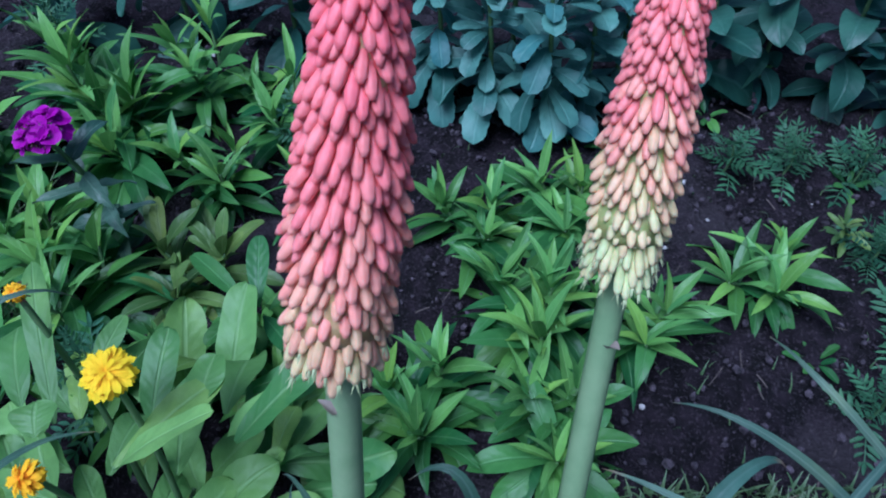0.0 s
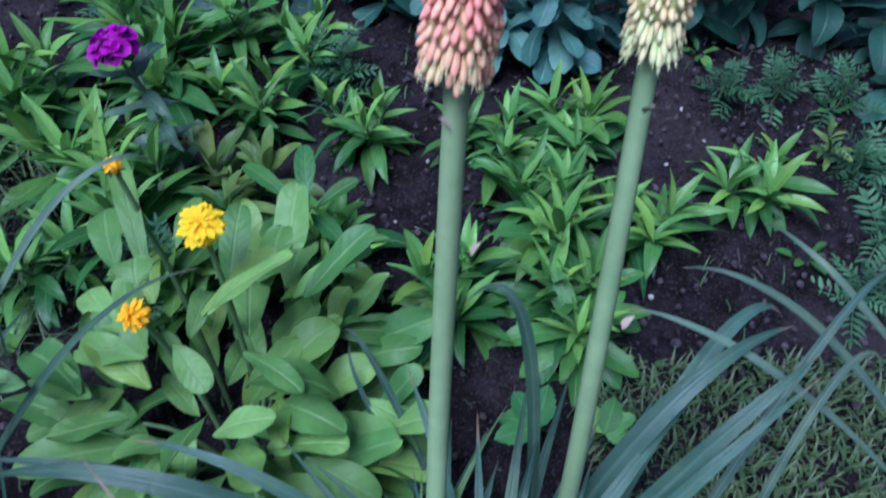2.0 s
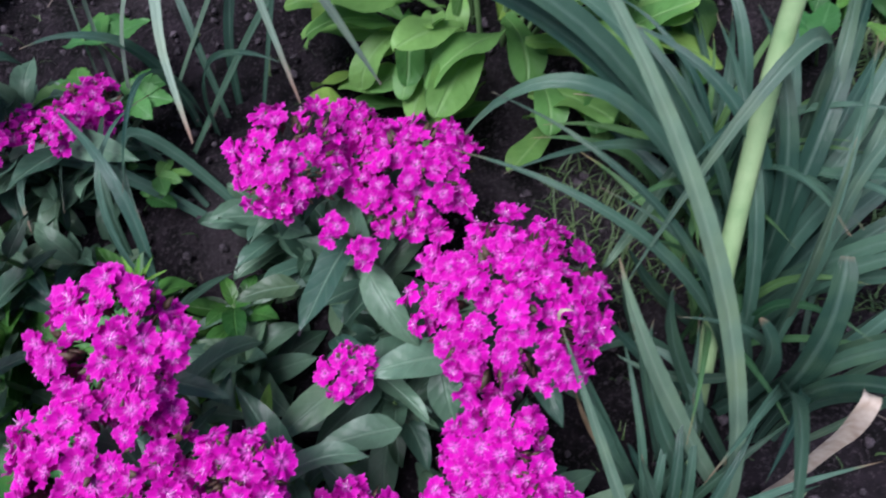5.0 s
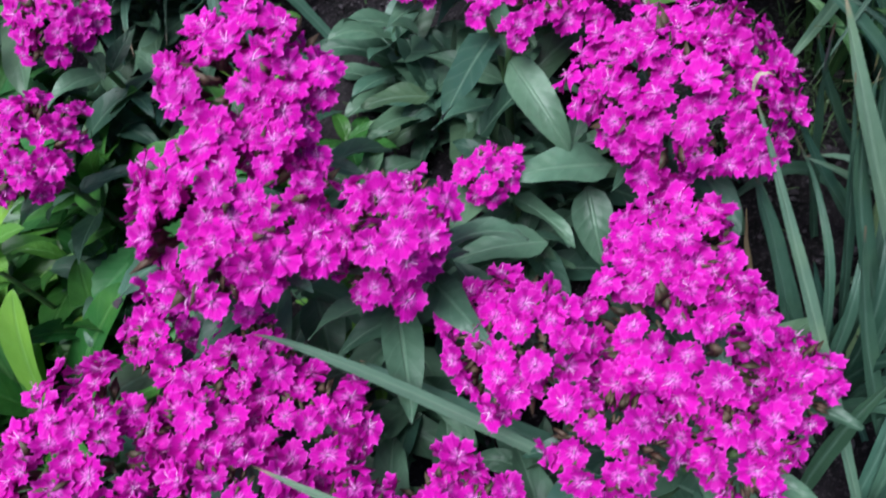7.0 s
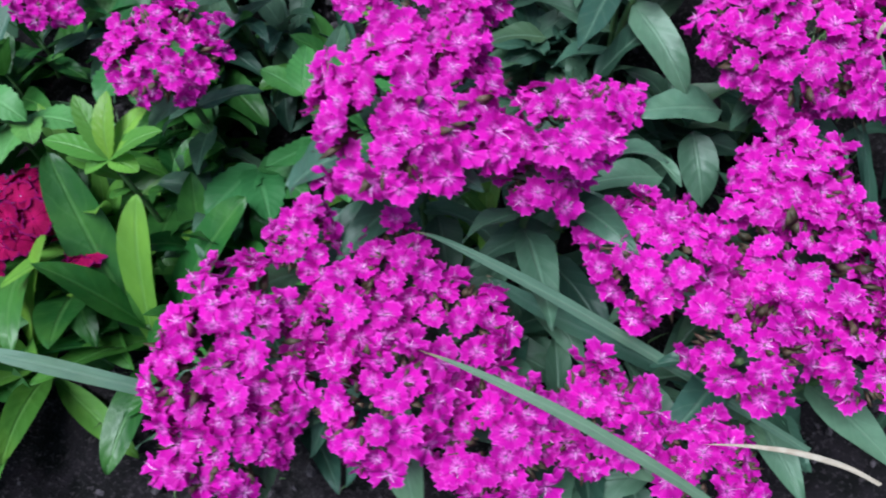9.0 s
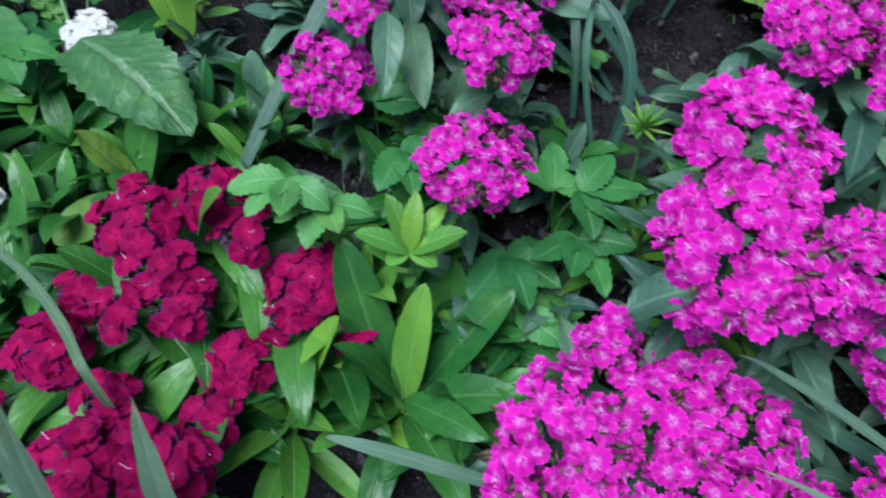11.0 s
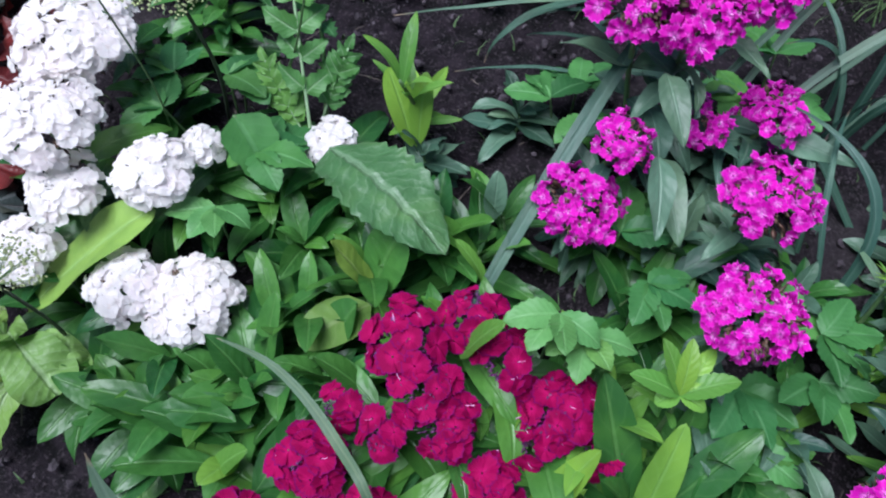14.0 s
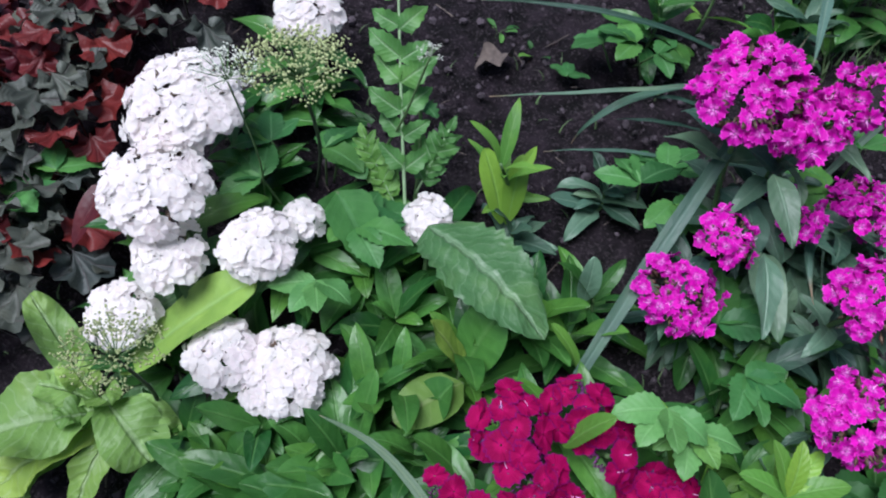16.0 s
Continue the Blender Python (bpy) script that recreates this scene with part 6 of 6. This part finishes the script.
rosette("seedling", "small green seedling on bare soil", "plant", on(-0.906, 0.24), SMALL_LEAVES, 6, (70, 10), (0.5, 0.8), 97, "seedlings")
rosette("seedling", "small green seedling on bare soil", "plant", on(-0.955, 0.262), SMALL_LEAVES, 5, (70, 10), (0.4, 0.6), 98, "seedlings")
grow_low_plants((((-0.79, 0.285, 0.07), 0.06, 0, 12, 0.9), ((-0.735, 0.33, 0.08), 0.1, 2, 9, 0.55), ((-0.66, 0.3, 0.08), 0.05, 0, 12, 0.9)), 66)
withered = thing("dry_leaf", on(-0.949, 0.203), "crumpled grey-brown dry leaf on the soil", "leaf")
leaf_between(withered, on(-0.968, 0.196, 0.008), on(-0.93, 0.215, 0.016), 0.024, LITTER, 5, 0.5, a=0.4, b=0.5, wave=0.3, fold=0.5, seg=14, across=4, crinkle=0.008)

# coral bells
def lobed_mesh(mat, seed, size=0.052):
    r = random.Random(seed)
    verts, faces, uvs = [(0, 0, 0)], [], [(0.0, 0.5)]
    n, rings = 30, (0.4, 0.75, 1.0)
    for k in rings:
        for q in range(n):
            t = q / n * 5.7 - 1.28 - 0.0
            lobe = 1 - 0.2 * abs(math.sin(t * 2.6 + 0.4)) ** 2 * k + 0.05 * math.sin(t * 13)
            verts.append((k * lobe * size / 2 * math.cos(t), size * 0.28 + k * lobe * size / 2 * math.sin(t), 0.006 * math.sin(t * 5.2 + seed) * k + 0.004 * k))
            uvs.append((k, 0.5 + 0.5 * math.sin(t * 2.6)))
    for q in range(n - 1):
        faces.append((0, 1 + q, 2 + q))
        for i in range(len(rings) - 1):
            a, b = 1 + i * n + q, 1 + (i + 1) * n + q
            faces.append((a, b, b + 1, a + 1))
    for s in (0.0, 0.5, 1.0):
        for x, z in ((-0.0012, 0), (0.0012, 0), (0, -0.002)):
            verts.append((x, -0.03 * s, z - 0.06 * s * s))
            uvs.append((0.0, 0.5))
    k = len(verts) - 9
    for i in (0, 3):
        faces += [(k + i, k + i + 1, k + i + 4, k + i + 3), (k + i + 1, k + i + 2, k + i + 5, k + i + 4), (k + i + 2, k + i, k + i + 3, k + i + 5)]
    return mesh_of("leaf", verts, faces, mat, uvs)


for kind, (mat, label, spots) in enumerate((
    (WINE, "coral bells with glossy wine-red lobed leaves", ((-1.431, 0.038, -0.016), (-1.373, 0.023, -0.020), (-1.536, 0.065, -0.010), (-1.394, 0.089, 0.005))),
    (DUSK, "coral bells with dusky grey-green lobed leaves", ((-1.338, -0.091, -0.065), (-1.387, 0.144, 0.025), (-1.310, 0.178, 0.040), (-1.327, -0.146, -0.088), (-1.385, -0.101, -0.071))),
)):
    lobes = [lobed_mesh(mat if i % 4 else (DUSK, WINE)[kind], 10 * kind + i, 0.056) for i in range(5)]
    for k, at in enumerate(spots):
        r = random.Random(k + 10 * kind)
        ob = thing("coral_bells", at, label, "plant", "coral bells")
        for i in range(16):
            az = i * 137.5 + r.uniform(-30, 30)
            tip = Vector(at) + Vector((math.cos(radians(az)) * 0.016 * i**0.55, math.sin(radians(az)) * 0.016 * i**0.55, 0.075 - 0.003 * i))
            piece("leaf", r.choice(lobes), ob, aim(tip, az, r.uniform(-35, 25), r.uniform(-35, 35), r.uniform(0.6, 1.15)))

# thistle-leaved weed
THISTLE = [leaf_mesh("leaf", 0.075, 0.036, ELDER, 0.8, 0.6, 0.7 + 0.1 * i, 0.2, 0.1, tooth=0.5, teeth=1, seed=i + 180, seg=13) for i in range(3)]
LOBES = [leaf_mesh("leaf", 0.042, 0.026, JAGGED, 0.35, 0.85, 0.25 + 0.2 * i, 0.2, 0.1, tooth=0.22, teeth=1, seed=i + 185, seg=9) for i in range(3)]
thistle = leafy_shoot("sow_thistle", "tall weed with jagged toothed leaves", "plant", (-0.978, 0.0, -0.018), (-0.99, 0.05, 0.12), THISTLE, 3, (0.7, 0.6), (5, 45), 2, 310, stem=0.003)
for k, (b, t, size) in enumerate((((-0.976, -0.028, 0.03), (-1.022, 0.07, 0.222), 0.68), ((-0.985, -0.015, 0.02), (-1.03, 0.01, 0.085), 0.42), ((-0.975, 0.0, 0.04), (-0.953, 0.018, 0.11), 0.4))):
    b, t, r = Vector(b), Vector(t), random.Random(k + 3)
    rise = (t - b).normalized()
    face = (Vector((0.1, -1, 0.55)) - rise * Vector((0.1, -1, 0.55)).dot(rise)).normalized()
    side = rise.cross(face)
    lobes = []
    for q in range(15):
        f = 0.24 + 0.76 * (q // 2) / 7
        turn = (0 if q == 14 else (1 if q % 2 else -1) * r.uniform(42, 62)) * math.pi / 180
        d = (rise * math.cos(turn) + side * math.sin(turn) + face * r.uniform(-0.25, 0.15)).normalized()
        x = d.cross(face).normalized()
        m = Matrix((x, d, x.cross(d))).transposed().to_4x4()
        m.translation = b.lerp(t, f + r.uniform(-0.02, 0.02)) + face * 0.004 * math.sin(3 * f)
        lobes.append((LOBES[q % 3], m @ Matrix.Scale(size * r.uniform(0.85, 1.15) * (0.75 + 0.5 * math.sin(3 * f)), 4)))
    blade_part = piece("leaf", join_mesh("leaf", lobes, b), thistle, Matrix.Translation(b))
    piece("midrib", tube_mesh("midrib", ((0, 0, 0), (t - b) * 0.5 + face * 0.003, t - b), (0.0026 * size, 0.001), PALE_STEM, 6, 10), blade_part, Matrix.Translation(b), "pale green midrib")


# seed umbels
def umbel(foot, at, radius, rays, label, seed, mat, stem=0.002):
    r = random.Random(seed)
    foot, at = Vector(foot), Vector(at)
    ob = thing("umbel", foot, label, "flower", "umbels")
    piece("stalk", tube_mesh("stalk", ((0, 0, 0), (at - foot) * 0.5 + Vector((0.01, 0, 0)), at - foot), (stem, stem * 0.75), DARK_STEM if stem > 0.0015 else THIN_STEM, 6, 10), ob, Matrix.Translation(foot))
    verts, faces = [], []
    for i in range(rays):
        c = 1 - 0.75 * (i + 0.5) / rays
        t = i * 2.4
        sn = math.sqrt(1 - c * c)
        tip = Vector((sn * math.cos(t), sn * math.sin(t), c * 0.8)) * radius * r.uniform(0.85, 1.1)
        piece("ray", tube_mesh("ray", ((0, 0, 0), tip * 0.5, tip), (0.0005, 0.0004), THIN_STEM, 4, 3), ob, Matrix.Translation(at))
        for _ in range(24):
            p = tip + Vector((r.uniform(-1, 1), r.uniform(-1, 1), r.uniform(-0.4, 0.6))) * radius * 0.22
            s = radius * 0.024 * r.uniform(0.7, 1.5)
            k = len(verts)
            verts += [p + Vector(v) * s * 2 for v in ICO_V]
            faces += [tuple(k + q for q in f) for f in ICO_F]
    tagged(piece("bloom_cluster", mesh_of("bloom_cluster", verts, faces, mat), ob, Matrix.Translation(at)), kind="stuff")


umbel((-1.088, 0.024, -0.012), (-1.058, -0.057, 0.186), 0.04, 34, "fine umbel of greenish cream buds on a dark stalk", 1, CREAM)
umbel((-1.156, -0.212, -0.108), (-1.112, -0.267, 0.079), 0.032, 26, "fine umbel of pale green buds on a dark stalk", 2, CREAM)
umbel((-1.128, -0.017, -0.028), (-1.102, -0.087, 0.194), 0.024, 18, "small open umbel of white blooms", 3, TINY_WHITE, 0.001)
umbel((-1.054, 0.033, -0.008), (-0.967, -0.018, 0.205), 0.012, 8, "thin green stalk with a few white buds", 4, TINY_WHITE, 0.0014)

# spiky bud on its stalk
bud = leafy_shoot("budding_sweet_william", "sweet william shoot with a spiky green bud", "plant", on(-0.485, -0.07), (-0.489, -0.078, 0.068), [leaf_mesh("leaf", 0.07, 0.009, PINK_LEAF, 0.5, 0.9, 0.4 + 0.2 * i, 0.3, seed=i) for i in range(3)], 3, (1.0, 1.0), (10, 30), 2, 320)
needle = [leaf_mesh("bract", 0.022, 0.003, LIME, 0.5, 0.9, 0.2, 0.3, seed=i, seg=5) for i in range(3)]
for i in range(34):
    piece("bract", needle[i % 3], bud, aim((-0.489, -0.078, 0.070), i * 137.5, 80 - 2.2 * i, 0, 0.7 + 0.4 * (i % 3) / 2))


# grass beside the torch lilies
def grass_patch(name, area, count, height, label, seed, mat=None, lean=0.6, wide=1.0):
    r = random.Random(seed)
    verts, faces = [], []
    for _ in range(count):
        x, y = r.uniform(area[0], area[1]), r.uniform(area[2], area[3])
        b = Vector(on(x, y, -0.004))
        a, h, w = r.uniform(0, math.tau), height * r.uniform(0.4, 1.1), r.uniform(0.0008, 0.0018) * wide
        d = Vector((math.cos(a), math.sin(a), 0))
        e = Vector((-d.y, d.x, 0)) * w
        i = len(verts)
        for s in (0, 0.4, 0.75, 1.0):
            c = b + Vector((0, 0, h * (s - 0.35 * s * s))) + d * h * lean * s * s
            verts += [c - e * (1 - s * 0.9), c + e * (1 - s * 0.9)]
        faces += [(i + 2 * k, i + 2 * k + 1, i + 2 * k + 3, i + 2 * k + 2) for k in range(3)]
    return tagged(new(name, mesh_of(name, verts, faces, mat or GRASS)), label, "grass", "", "stuff")


grass_patch("short_grass", (0.08, 0.42, 0.05, 0.28), 2600, 0.03, "patch of short dry olive grass on the soil", 3, wide=1.9)
grass_patch("short_grass", (-0.2, 0.1, -0.02, 0.1), 900, 0.03, "short olive grass under the strap leaves", 4)
grass_patch("weed_seedlings", (-1.5, 0.8, -0.4, 0.95), 1600, 0.025, "thin grassy seedlings scattered over the soil", 5)
grass_patch("dry_grass", (-0.6, -0.44, 0.3, 0.56), 300, 0.1, "thin dry grey-green grass stems at the edge of the bed", 6, lean=0.9)
